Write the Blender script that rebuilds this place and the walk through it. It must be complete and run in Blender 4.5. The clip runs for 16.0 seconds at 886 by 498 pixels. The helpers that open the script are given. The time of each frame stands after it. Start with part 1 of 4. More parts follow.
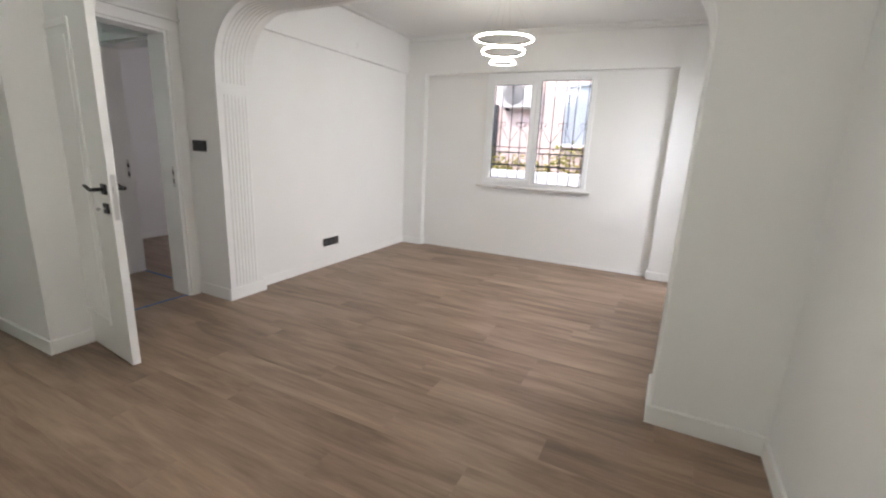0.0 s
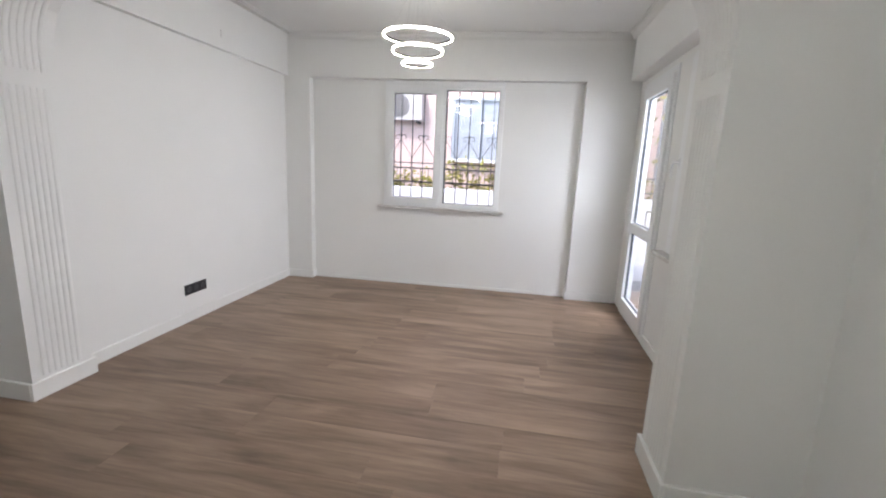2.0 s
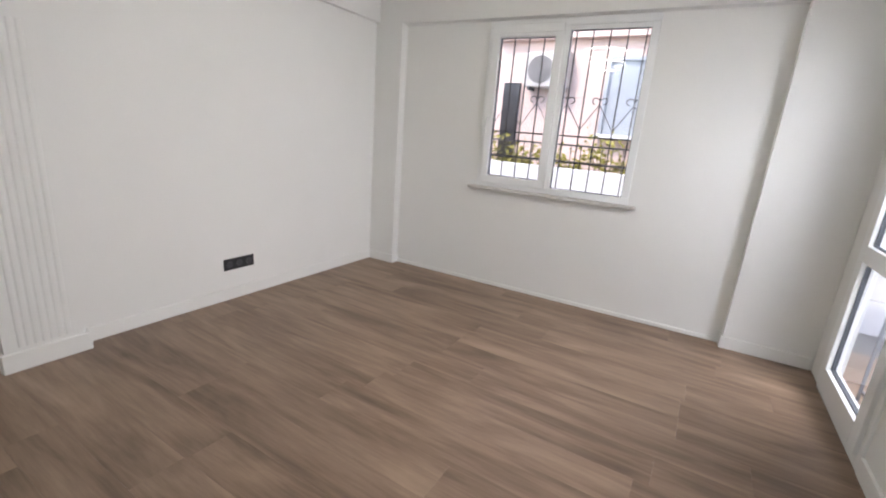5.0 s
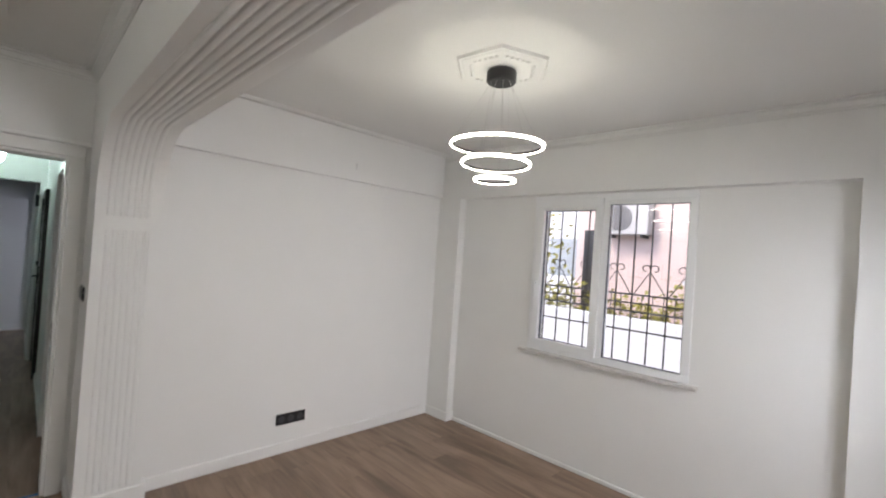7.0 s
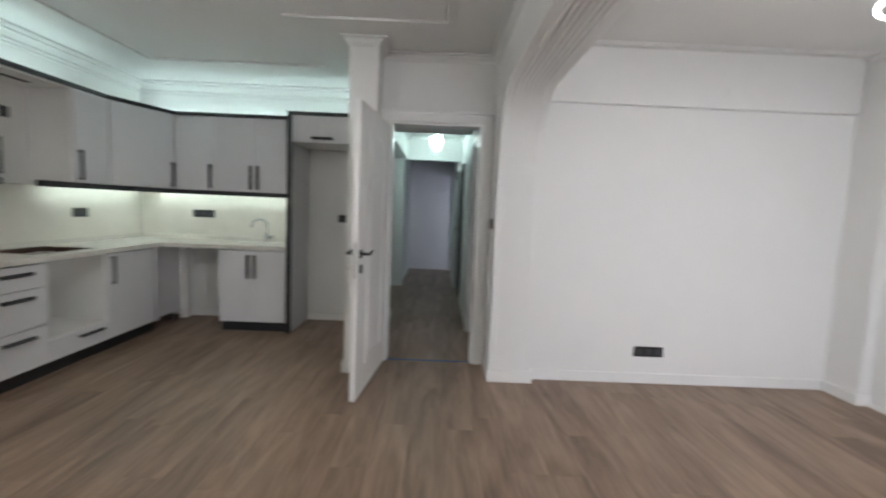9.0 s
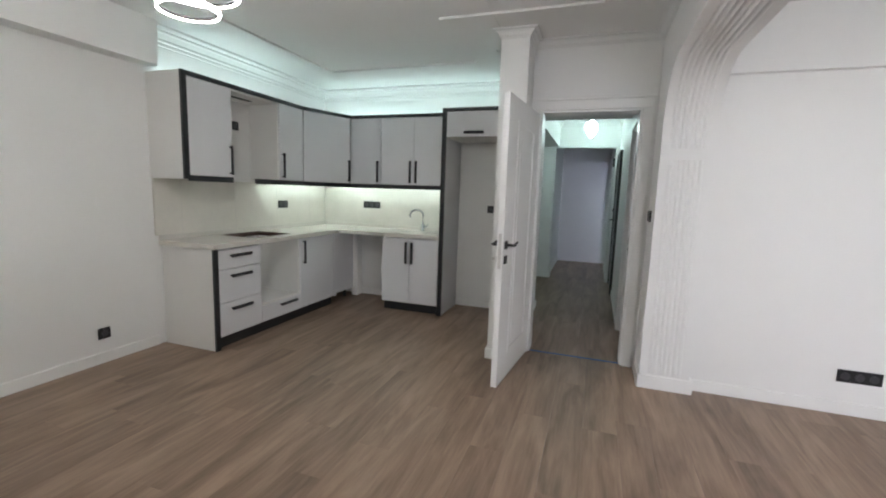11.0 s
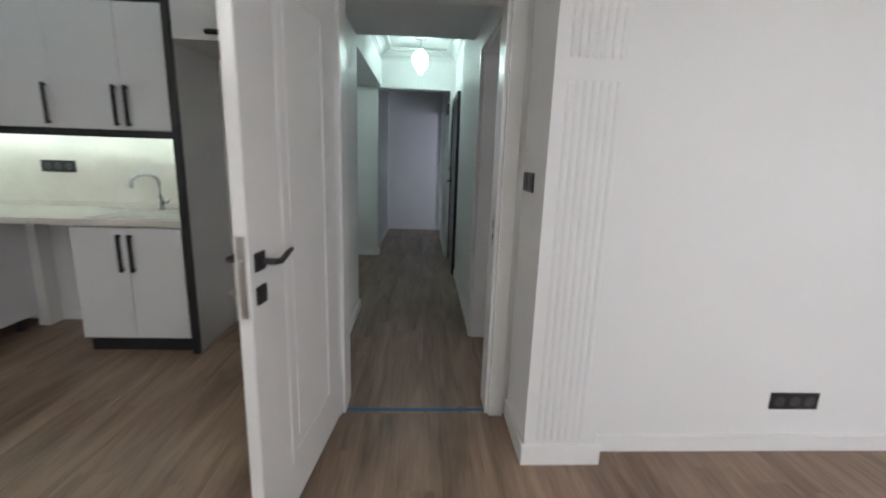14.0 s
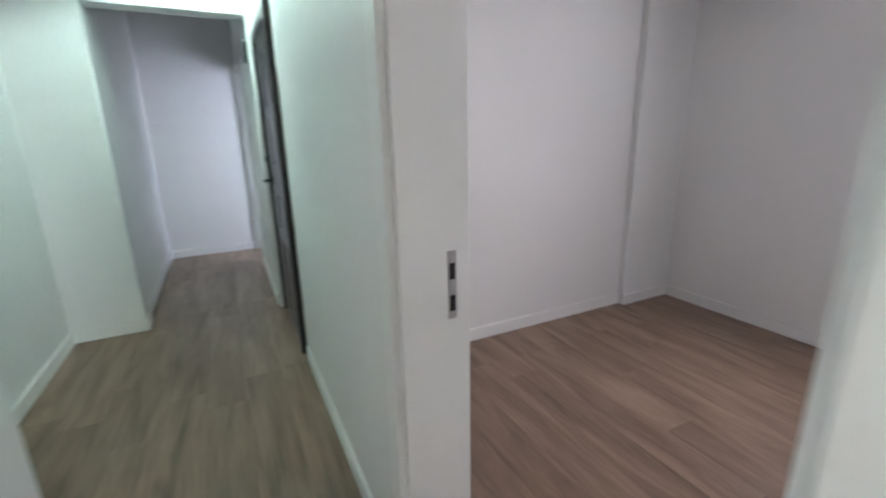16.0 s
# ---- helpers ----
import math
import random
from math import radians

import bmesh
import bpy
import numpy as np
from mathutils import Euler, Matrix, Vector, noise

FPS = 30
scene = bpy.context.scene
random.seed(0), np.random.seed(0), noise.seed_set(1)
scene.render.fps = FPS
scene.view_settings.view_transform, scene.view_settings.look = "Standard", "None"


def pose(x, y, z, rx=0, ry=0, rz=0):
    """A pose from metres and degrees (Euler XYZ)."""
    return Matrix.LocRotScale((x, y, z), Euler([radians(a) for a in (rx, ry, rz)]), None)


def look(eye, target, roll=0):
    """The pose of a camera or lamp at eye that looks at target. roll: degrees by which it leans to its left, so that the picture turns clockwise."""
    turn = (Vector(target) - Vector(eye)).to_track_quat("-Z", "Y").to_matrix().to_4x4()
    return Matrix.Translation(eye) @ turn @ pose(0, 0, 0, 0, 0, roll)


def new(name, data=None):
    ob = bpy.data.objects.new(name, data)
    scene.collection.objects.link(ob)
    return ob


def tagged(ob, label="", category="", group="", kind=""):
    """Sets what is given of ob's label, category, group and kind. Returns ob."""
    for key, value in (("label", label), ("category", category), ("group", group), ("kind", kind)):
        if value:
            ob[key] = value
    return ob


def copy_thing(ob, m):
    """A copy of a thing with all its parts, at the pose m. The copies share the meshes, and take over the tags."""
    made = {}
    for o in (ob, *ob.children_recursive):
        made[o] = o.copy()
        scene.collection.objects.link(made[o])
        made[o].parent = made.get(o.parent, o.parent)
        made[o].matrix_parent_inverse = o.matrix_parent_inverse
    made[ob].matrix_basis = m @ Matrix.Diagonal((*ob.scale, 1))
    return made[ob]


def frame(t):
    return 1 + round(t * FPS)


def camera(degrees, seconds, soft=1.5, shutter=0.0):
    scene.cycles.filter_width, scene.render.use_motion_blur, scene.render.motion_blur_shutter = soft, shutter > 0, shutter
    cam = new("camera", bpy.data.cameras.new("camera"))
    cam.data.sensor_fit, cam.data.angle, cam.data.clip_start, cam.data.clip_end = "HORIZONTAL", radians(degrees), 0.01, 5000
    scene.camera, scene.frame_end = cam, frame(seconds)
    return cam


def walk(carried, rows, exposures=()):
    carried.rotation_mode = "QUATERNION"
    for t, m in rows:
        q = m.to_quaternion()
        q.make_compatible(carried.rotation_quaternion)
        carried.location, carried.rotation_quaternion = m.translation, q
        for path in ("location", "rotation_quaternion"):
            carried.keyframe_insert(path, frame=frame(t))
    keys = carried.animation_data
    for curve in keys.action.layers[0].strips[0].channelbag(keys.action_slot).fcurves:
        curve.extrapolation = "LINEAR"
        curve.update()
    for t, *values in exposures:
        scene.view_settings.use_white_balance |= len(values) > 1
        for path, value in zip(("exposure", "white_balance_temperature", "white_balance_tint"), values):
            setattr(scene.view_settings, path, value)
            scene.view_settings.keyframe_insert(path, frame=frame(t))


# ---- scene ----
cam = camera(91.7, 16.0, soft=2.0, shutter=0.4)
PATH = [
    (0, (0.228, 0.524, 1.325), (-0.641, 2.263, 0.857), 2.6),
    (0.5, (0.137, 0.611, 1.329), (-0.825, 2.306, 0.881), 1.3),
    (1, (0.035, 0.776, 1.337), (-0.811, 2.544, 0.939), 0.1),
    (1.5, (-0.166, 0.952, 1.323), (-0.697, 2.84, 0.931), 1.5),
    (2, (-0.337, 1.056, 1.341), (-0.672, 2.989, 0.954), 2.6),
    (2.5, (-0.434, 1.19, 1.337), (-0.829, 3.108, 0.932), 2.0),
    (3, (-0.418, 1.46, 1.359), (-1.046, 3.312, 0.941), 0.3),
    (5.5, (0.033, 2.246, 1.284), (-1.089, 3.817, 0.762), 5.8),
    (6, (0.198, 2.242, 1.42), (-1.167, 3.642, 0.999), 4.6),
    (6.5, (0.284, 2.356, 1.546), (-1.161, 3.717, 1.302), 4.4),
    (7, (0.287, 2.453, 1.621), (-1.138, 3.856, 1.645), 4.0),
    (7.5, (0.255, 2.422, 1.572), (-1.073, 3.918, 1.613), 3.5),
    (8, (0.232, 2.342, 1.443), (-1.113, 3.82, 1.363), 4.7),
    (8.5, (0.231, 2.237, 1.385), (-1.518, 3.195, 1.236), 3.6),
    (9, (0.482, 2.312, 1.345), (-1.509, 2.334, 1.159), 2.4),
    (9.5, (0.476, 2.363, 1.353), (-1.478, 1.994, 1.137), 1.5),
    (10, (0.489, 2.366, 1.364), (-1.43, 1.845, 1.147), 1.6),
    (10.2, (0.519, 2.347, 1.359), (-1.373, 1.733, 1.151), 1.8),
    (12.3, (0.401, 2.357, 1.371), (-1.473, 1.74, 1.042), 2.5),
    (12.5, (0.297, 2.332, 1.349), (-1.626, 1.892, 1.016), 2.7),
    (13, (-0.047, 2.264, 1.387), (-2.013, 2.239, 1.022), 2.7),
    (13.5, (-0.539, 2.282, 1.347), (-2.506, 2.304, 0.983), 2.5),
    (14, (-1.142, 2.267, 1.341), (-3.094, 2.371, 0.917), 1.9),
    (14.5, (-1.755, 2.276, 1.366), (-3.696, 2.473, 0.927), -1.2),
    (15, (-2.339, 2.26, 1.359), (-4.28, 2.439, 0.914), 0.6),
    (15.5, (-2.912, 2.268, 1.373), (-4.819, 2.664, 0.916), -0.5),
    (16, (-3.324, 2.344, 1.334), (-5.055, 3.2, 0.814), -1.2),
]
# the clip's own exposure drifts as it turns to the lamp and into the passage
EXPOSURES = [(t, 3.1 + e, k, 15 if t < 15 else 12) for t, e, k in (
    (0.0, 0.2, 6800), (1.0, 0.1, 6550), (2.5, 0.05, 6500), (5.5, -0.05, 6800), (6.5, -0.15, 6850), (7.0, -0.25, 6800), (7.5, -0.3, 6800), (8.0, -0.3, 6750),
    (8.5, -0.15, 6600), (9.0, 0.0, 6500), (10.0, 0.2, 6450), (12.5, 0.2, 6500), (13.5, 0.1, 6500), (14.0, 0.05, 6500), (14.5, 0.0, 6550), (15.0, 0.3, 6800), (15.5, 1.0, 6800), (16.0, 1.5, 6500))]
walk(cam, [(t, look(eye, target, roll)) for t, eye, target, roll in PATH], EXPOSURES)

# ---- light ----
world = bpy.data.worlds.new("sky")
scene.world = world
world.use_nodes = True
wn = world.node_tree.nodes
sky = wn.new("ShaderNodeTexSky")
sky.sky_type, sky.sun_disc = "NISHITA", False
sky.sun_elevation, sky.sun_rotation = radians(50), radians(205)
world.node_tree.links.new(sky.outputs[0], wn["Background"].inputs[0])
wn["Background"].inputs[1].default_value = 0.10
sun = new("sun", bpy.data.lights.new("sun", "SUN"))
sun.data.energy, sun.data.angle, sun.data.color = 0.5, radians(12), (1.0, 0.95, 0.88)
sun.matrix_world = look((-2.2, -4.8, 6.3), (0, 0, 0))


def sky_fill_lamp(name, at, w, h, energy, color):
    lamp = new(name, bpy.data.lights.new(name, "AREA"))
    lamp.data.shape, lamp.data.size, lamp.data.size_y, lamp.data.energy, lamp.data.color = "RECTANGLE", w, h, energy, color
    lamp.matrix_world = at


# area lamp added outside the balcony door and the window beside it, as skylight
sky_fill_lamp("sky_fill_lamp", look((1.75, 4.25, 2.05), (-1.0, 4.25, 0.85)), 2.5, 1.9, 18.0, (0.90, 0.94, 1.0))
# unseen lamp added in the side room's window opening to brighten that room
sky_fill_lamp("sky_fill_lamp", look((-3.80, 5.64, 1.5), (-3.80, 3.0, 1.4)), 0.8, 1.2, 0.72, (0.97, 0.93, 1.0))
# unseen lamp added in the far room's opening to light the passage end
sky_fill_lamp("sky_fill_lamp", look((-7.62, 4.02, 1.5), (-8.75, 2.3, 1.3)), 0.7, 1.2, 1.15, (0.68, 0.77, 1.0))


# ---- materials ----
def material(name, color, rough=0.5, metal=0.0, vary=0.06, scale=3.0, bump=0.0, grain=60.0, per_object=0.0, spec=0.5):
    """Paint or metal with broad and fine variation and a fine relief."""
    m = bpy.data.materials.new(name)
    m.use_nodes = True
    nt = m.node_tree
    n, ln = nt.nodes, nt.links
    p = n["Principled BSDF"]
    p.inputs["Roughness"].default_value = rough
    p.inputs["Metallic"].default_value = metal
    p.inputs["Specular IOR Level"].default_value = spec
    tc = n.new("ShaderNodeTexCoord")
    geo = n.new("ShaderNodeNewGeometry")
    a = n.new("ShaderNodeTexNoise")
    a.inputs["Scale"].default_value, a.inputs["Detail"].default_value = scale, 4
    b = n.new("ShaderNodeTexNoise")
    b.inputs["Scale"].default_value, b.inputs["Detail"].default_value = grain, 3
    ln.new(geo.outputs["Position"], a.inputs["Vector"])
    ln.new(geo.outputs["Position"], b.inputs["Vector"])
    add = n.new("ShaderNodeMath")
    add.operation = "MULTIPLY_ADD"
    ln.new(b.outputs["Fac"], add.inputs[0])
    add.inputs[1].default_value = 0.4
    ln.new(a.outputs["Fac"], add.inputs[2])
    last = add.outputs[0]
    if per_object:
        oi = n.new("ShaderNodeObjectInfo")
        m2 = n.new("ShaderNodeMath")
        m2.operation = "MULTIPLY_ADD"
        ln.new(oi.outputs["Random"], m2.inputs[0])
        m2.inputs[1].default_value = per_object
        ln.new(last, m2.inputs[2])
        last = m2.outputs[0]
    r = n.new("ShaderNodeMapRange")
    r.inputs[1].default_value, r.inputs[2].default_value = 0.4, 1.0 + per_object
    r.inputs[3].default_value, r.inputs[4].default_value = 1 - vary, 1 + vary * 0.6
    ln.new(last, r.inputs[0])
    mul = n.new("ShaderNodeVectorMath")
    mul.operation = "SCALE"
    mul.inputs[0].default_value = color
    ln.new(r.outputs[0], mul.inputs["Scale"])
    ln.new(mul.outputs[0], p.inputs["Base Color"])
    if bump:
        bp = n.new("ShaderNodeBump")
        bp.inputs["Strength"].default_value, bp.inputs["Distance"].default_value = bump, 0.002
        ln.new(b.outputs["Fac"], bp.inputs["Height"])
        ln.new(bp.outputs[0], p.inputs["Normal"])
    return m


def laminate(name, dark, light):
    """Oak-look laminate: streaks along x, cloudy patches, each plank its own tone."""
    m = bpy.data.materials.new(name)
    m.use_nodes = True
    nt = m.node_tree
    n, ln = nt.nodes, nt.links
    p = n["Principled BSDF"]
    geo, oi = n.new("ShaderNodeNewGeometry"), n.new("ShaderNodeObjectInfo")
    off = n.new("ShaderNodeVectorMath")
    off.operation = "MULTIPLY_ADD"
    ln.new(oi.outputs["Random"], off.inputs[0])
    off.inputs[1].default_value = (37.0, 11.0, 0.0)
    ln.new(geo.outputs["Position"], off.inputs[2])

    def streaks(sx, sy, detail, dist):
        mp = n.new("ShaderNodeMapping")
        mp.inputs["Scale"].default_value = (sx, sy, 1)
        ln.new(off.outputs[0], mp.inputs["Vector"])
        t = n.new("ShaderNodeTexNoise")
        t.inputs["Scale"].default_value, t.inputs["Detail"].default_value = 1.0, detail
        t.inputs["Distortion"].default_value = dist
        ln.new(mp.outputs[0], t.inputs["Vector"])
        return t.outputs["Fac"]

    broad, fine, hair = streaks(1.35, 8, 4, 0.8), streaks(3.0, 50, 5, 0.4), streaks(12, 260, 2, 0)

    def mix(a, k, b):
        q = n.new("ShaderNodeMath")
        q.operation = "MULTIPLY_ADD"
        ln.new(a, q.inputs[0])
        q.inputs[1].default_value, q.inputs[2].default_value = k, 0.0
        if b is not None:
            ln.new(b, q.inputs[2])
        return q.outputs[0]

    total = mix(hair, 0.24, mix(fine, 0.40, mix(broad, 1.2, mix(oi.outputs["Random"], 0.16, None))))
    ramp = n.new("ShaderNodeMapRange")
    ramp.inputs[1].default_value, ramp.inputs[2].default_value = 0.64, 1.40
    ln.new(total, ramp.inputs[0])
    cr = n.new("ShaderNodeValToRGB")
    cr.color_ramp.elements[0].color, cr.color_ramp.elements[1].color = (*dark, 1), (*light, 1)
    ln.new(ramp.outputs[0], cr.inputs[0])
    ln.new(cr.outputs[0], p.inputs["Base Color"])
    p.inputs["Roughness"].default_value = 0.38
    p.inputs["Specular IOR Level"].default_value = 0.32
    bp = n.new("ShaderNodeBump")
    bp.inputs["Strength"].default_value, bp.inputs["Distance"].default_value = 0.25, 0.001
    ln.new(hair, bp.inputs["Height"])
    ln.new(bp.outputs[0], p.inputs["Normal"])
    return m


def glowing(name, color, strength):
    m = bpy.data.materials.new(name)
    m.use_nodes = True
    p = m.node_tree.nodes["Principled BSDF"]
    p.inputs["Base Color"].default_value = (0.9, 0.9, 0.9, 1)
    p.inputs["Emission Color"].default_value, p.inputs["Emission Strength"].default_value = (*color, 1), strength
    return m


def clear(name):
    m = bpy.data.materials.new(name)
    m.use_nodes = True
    p = m.node_tree.nodes["Principled BSDF"]
    p.inputs["Base Color"].default_value = (0.97, 0.99, 1, 1)
    p.inputs["Transmission Weight"].default_value, p.inputs["Roughness"].default_value = 1.0, 0.0
    p.inputs["IOR"].default_value = 1.45
    return m


PAINT = material("white wall paint", (0.80, 0.80, 0.79), 0.55, vary=0.03, scale=1.2, bump=0.12, grain=90)
CEIL = material("ceiling paint", (0.75, 0.75, 0.74), 0.7, vary=0.03, scale=1.0, bump=0.1, grain=70)
GLOSS = material("white lacquer", (0.82, 0.82, 0.81), 0.3, vary=0.02, scale=2, grain=40)
PVC = material("white plastic profile", (0.82, 0.83, 0.84), 0.28, vary=0.02, scale=2)
CABINET = material("light grey cabinet lacquer", (0.73, 0.73, 0.75), 0.35, vary=0.03, scale=2, bump=0.04)
CARCASS = material("white melamine board", (0.76, 0.75, 0.73), 0.4, vary=0.03)
BLACK = material("matt black metal", (0.018, 0.018, 0.02), 0.4, vary=0.2, spec=0.4)
EDGE = material("black edge board", (0.02, 0.021, 0.024), 0.35, vary=0.2)
SOCKET = material("black plastic", (0.02, 0.021, 0.025), 0.35, vary=0.15)
# near-black colour standing in for the shade inside slots and gaps
RECESS_SHADE = material("painted recess shade", (0.006, 0.006, 0.007), 0.5)
STEEL = material("brushed steel", (0.62, 0.61, 0.6), 0.3, 1.0, vary=0.1, grain=120)
CHROME = material("chrome", (0.55, 0.56, 0.58), 0.12, 1.0, vary=0.02)
QUARTZ = material("cream quartz worktop", (0.70, 0.67, 0.62), 0.25, vary=0.06, scale=9, grain=220)
TILE = material("cream splashback slab", (0.76, 0.73, 0.67), 0.22, vary=0.07, scale=5, grain=30)
MARBLE = material("worn marble sill", (0.62, 0.60, 0.58), 0.35, vary=0.25, scale=18, grain=90)
CUT = material("dark brown cut edge", (0.06, 0.03, 0.02), 0.7, vary=0.3, scale=20)
TAPE = material("blue masking tape", (0.02, 0.13, 0.34), 0.6, vary=0.2, scale=20)
RUBBER = material("dark window gasket", (0.09, 0.098, 0.115), 0.6)
WOOD = laminate("brown oak laminate", (0.128, 0.083, 0.057), (0.400, 0.280, 0.202))
IRON = material("black painted iron", (0.035, 0.03, 0.03), 0.5, vary=0.3, scale=20, bump=0.3)
STEELDOOR = material("dark brown steel door", (0.022, 0.018, 0.018), 0.3, vary=0.3, scale=8, bump=0.2)
GLASS = clear("window glass")
RING = glowing("white led band", (0.98, 1.0, 0.86), 5.6)
RING2 = glowing("bright white led band", (0.97, 1.0, 0.95), 15.5)
HALLLED = glowing("cool white led", (0.69, 1.0, 0.93), 3.8)
STRIP = glowing("cool led strip", (0.70, 1.0, 0.97), 2.5)
UNDER = glowing("under cabinet led strip", (0.78, 1.0, 0.91), 2.1)
PINK = material("pink render", (0.56, 0.42, 0.37), 0.85, vary=0.12, scale=1.5, bump=0.4, grain=40)
WHITEOUT = material("white outdoor render", (0.64, 0.63, 0.62), 0.8, vary=0.1, scale=1.5, bump=0.3, grain=40)
GROUND = material("concrete ground", (0.22, 0.215, 0.21), 0.9, vary=0.2, scale=2, bump=0.4)
GREYPANE = material("grey blind", (0.30, 0.32, 0.34), 0.5, vary=0.15, scale=4)
LEAF = material("sunlit leaves", (0.30, 0.27, 0.05), 0.6, vary=0.5, scale=9)
BARK = material("bark", (0.12, 0.085, 0.06), 0.9, vary=0.3, scale=20)
PALEIRON = material("pale grey painted iron", (0.17, 0.185, 0.21), 0.45, vary=0.12, scale=12, bump=0.15)
ACCASE = material("aged beige metal casing", (0.44, 0.40, 0.37), 0.6, vary=0.12, scale=5)
SOCKETFACE = material("satin black socket face", (0.06, 0.062, 0.07), 0.3, vary=0.1)
FANGREY = material("weathered grey plastic", (0.16, 0.145, 0.135), 0.6, vary=0.2)
ROOFTILE = material("dark red brick", (0.22, 0.09, 0.08), 0.8, vary=0.25, scale=6, bump=0.4)


# ---- building helpers ----
def finish(name, bm, mat, parent=None, at=None, smooth=False):
    me = bpy.data.meshes.new(name)
    bmesh.ops.recalc_face_normals(bm, faces=bm.faces)
    bm.to_mesh(me)
    bm.free()
    me.materials.append(mat)
    if smooth:
        for f in me.polygons:
            f.use_smooth = True
    ob = new(name, me)
    if at is not None:
        ob.matrix_world = at
    if parent is not None:
        ob.parent = parent
    return ob


def add_box(bm, x0, x1, y0, y1, z0, z1, bevel=0.0, m=None):
    vs = [bm.verts.new((x, y, z)) for x in (x0, x1) for y in (y0, y1) for z in (z0, z1)]
    fs = [bm.faces.new([vs[i] for i in q]) for q in ((0, 1, 3, 2), (4, 6, 7, 5), (0, 4, 5, 1), (2, 3, 7, 6), (0, 2, 6, 4), (1, 5, 7, 3))]
    bmesh.ops.recalc_face_normals(bm, faces=fs)
    if bevel:
        es = list({e for f in fs for e in f.edges})
        out = bmesh.ops.bevel(bm, geom=es, offset=bevel, segments=2, affect="EDGES", profile=0.5)
        vs = list({v for f in out["faces"] for v in f.verts} | {v for v in vs if v.is_valid})
    if m is not None:
        bmesh.ops.transform(bm, matrix=m, verts=vs)


def boxes(name, parts, mat, parent=None, bevel=0.0, at=None):
    """One mesh of several blocks (x0, x1, y0, y1, z0, z1)."""
    bm = bmesh.new()
    for b in parts:
        add_box(bm, *b, bevel=bevel)
    return finish(name, bm, mat, parent, at)


def lathe(bm, profile, centre=(0, 0, 0), steps=24, m=None):
    """A surface of revolution about z from (radius, height) pairs."""
    rings = []
    made = []
    for r, z in profile:
        ring = [bm.verts.new((centre[0] + r * math.cos(2 * math.pi * i / steps), centre[1] + r * math.sin(2 * math.pi * i / steps), centre[2] + z)) for i in range(steps)]
        rings.append(ring)
        made += ring
    for a, b in zip(rings, rings[1:]):
        for i in range(steps):
            bm.faces.new((a[i], a[(i + 1) % steps], b[(i + 1) % steps], b[i]))
    for ring in (rings[0], rings[-1]):
        bm.faces.new(ring)
    if m is not None:
        bmesh.ops.transform(bm, matrix=m, verts=made)


def tube(bm, pts, r, sides=8):
    """A round bar through points."""
    pts = [Vector(p) for p in pts]
    rings = []
    for i, p in enumerate(pts):
        d = (pts[min(i + 1, len(pts) - 1)] - pts[max(i - 1, 0)]).normalized()
        q = d.to_track_quat("Z", "Y")
        rr = r[i] if isinstance(r, (list, tuple)) else r
        rings.append([bm.verts.new(p + q @ Vector((rr * math.cos(2 * math.pi * k / sides), rr * math.sin(2 * math.pi * k / sides), 0))) for k in range(sides)])
    for a, b in zip(rings, rings[1:]):
        for i in range(sides):
            bm.faces.new((a[i], a[(i + 1) % sides], b[(i + 1) % sides], b[i]))
    bm.faces.new(rings[0])
    bm.faces.new(rings[-1])


def thing(name, at, label, category, group=""):
    ob = new(name)
    ob.matrix_world = at
    ob.empty_display_size = 0.1
    return tagged(ob, label, category, group)


def structure(ob, label):
    return tagged(ob, label, kind="structure")


# ---- large structure ----
H = 2.60          # ceiling
NORTH = pose(-2.90, 5.50, 0, 0, 0, 1.6)   # the window wall stands a little askew
XE = 0.71         # east wall of the living end
XE2 = 0.82        # east wall of the kitchen end

structure(boxes("floor", [(-9.2, 1.2, -1.3, 6.2, -0.20, -0.012)], WOOD), "screed under the laminate floor")
structure(boxes("wall_west", [(-3.05, -2.90, 3.07, 5.8, 0, H)], PAINT), "white painted plain wall with a socket")
# window wall: recessed panel between two piers and a beam, with a window hole
WX0, WX1, WZ0, WZ1 = 1.095, 2.335, 0.875, 2.168
structure(boxes("wall_north", [
    (-0.20, WX0, 0.085, 0.30, 0, H), (WX1, 3.71, 0.085, 0.30, 0, H),
    (WX0, WX1, 0.085, 0.30, 0, WZ0), (WX0, WX1, 0.085, 0.30, WZ1, H),
    (-0.20, 0.285, 0.0, 0.085, 0, H), (3.11, 3.71, 0.0, 0.085, 0, H), (0.285, 3.11, 0.0, 0.085, 2.175, H)], PAINT, at=NORTH),
    "white painted wall recessed between piers and beam")
# east wall with a balcony door and a window
structure(boxes("wall_east", [
    (XE, 0.80, 5.37, 5.95, 0, H), (XE, 0.80, 4.53, 5.37, 2.12, H), (XE, 0.80, 4.25, 4.53, 0, H),
    (XE, 0.80, 3.30, 4.25, 0, 0.80), (XE, 0.80, 3.30, 4.25, 2.12, H), (XE, 0.80, 3.07, 3.30, 0, H)], PAINT),
    "white painted wall with balcony door and window")
structure(boxes("beam", [(XE - 0.12, XE, 3.07, 5.5, 2.17, H)], PAINT), "white painted ceiling beam over the balcony door")
structure(boxes("beam", [(-2.90, -2.85, 3.07, 5.49, 2.19, H)], PAINT), "white painted ceiling beam along the plain wall")
structure(boxes("wall_southeast", [(XE2, 1.05, -1.3, 2.745, 0, H)], PAINT), "white painted plain wall")
structure(boxes("wall_south", [(-4.65, XE2, -1.3, -1.08, 0, H), (-2.04, XE2, -1.08, -0.92, 2.27, H)], PAINT), "white painted wall with a beam at the ceiling")
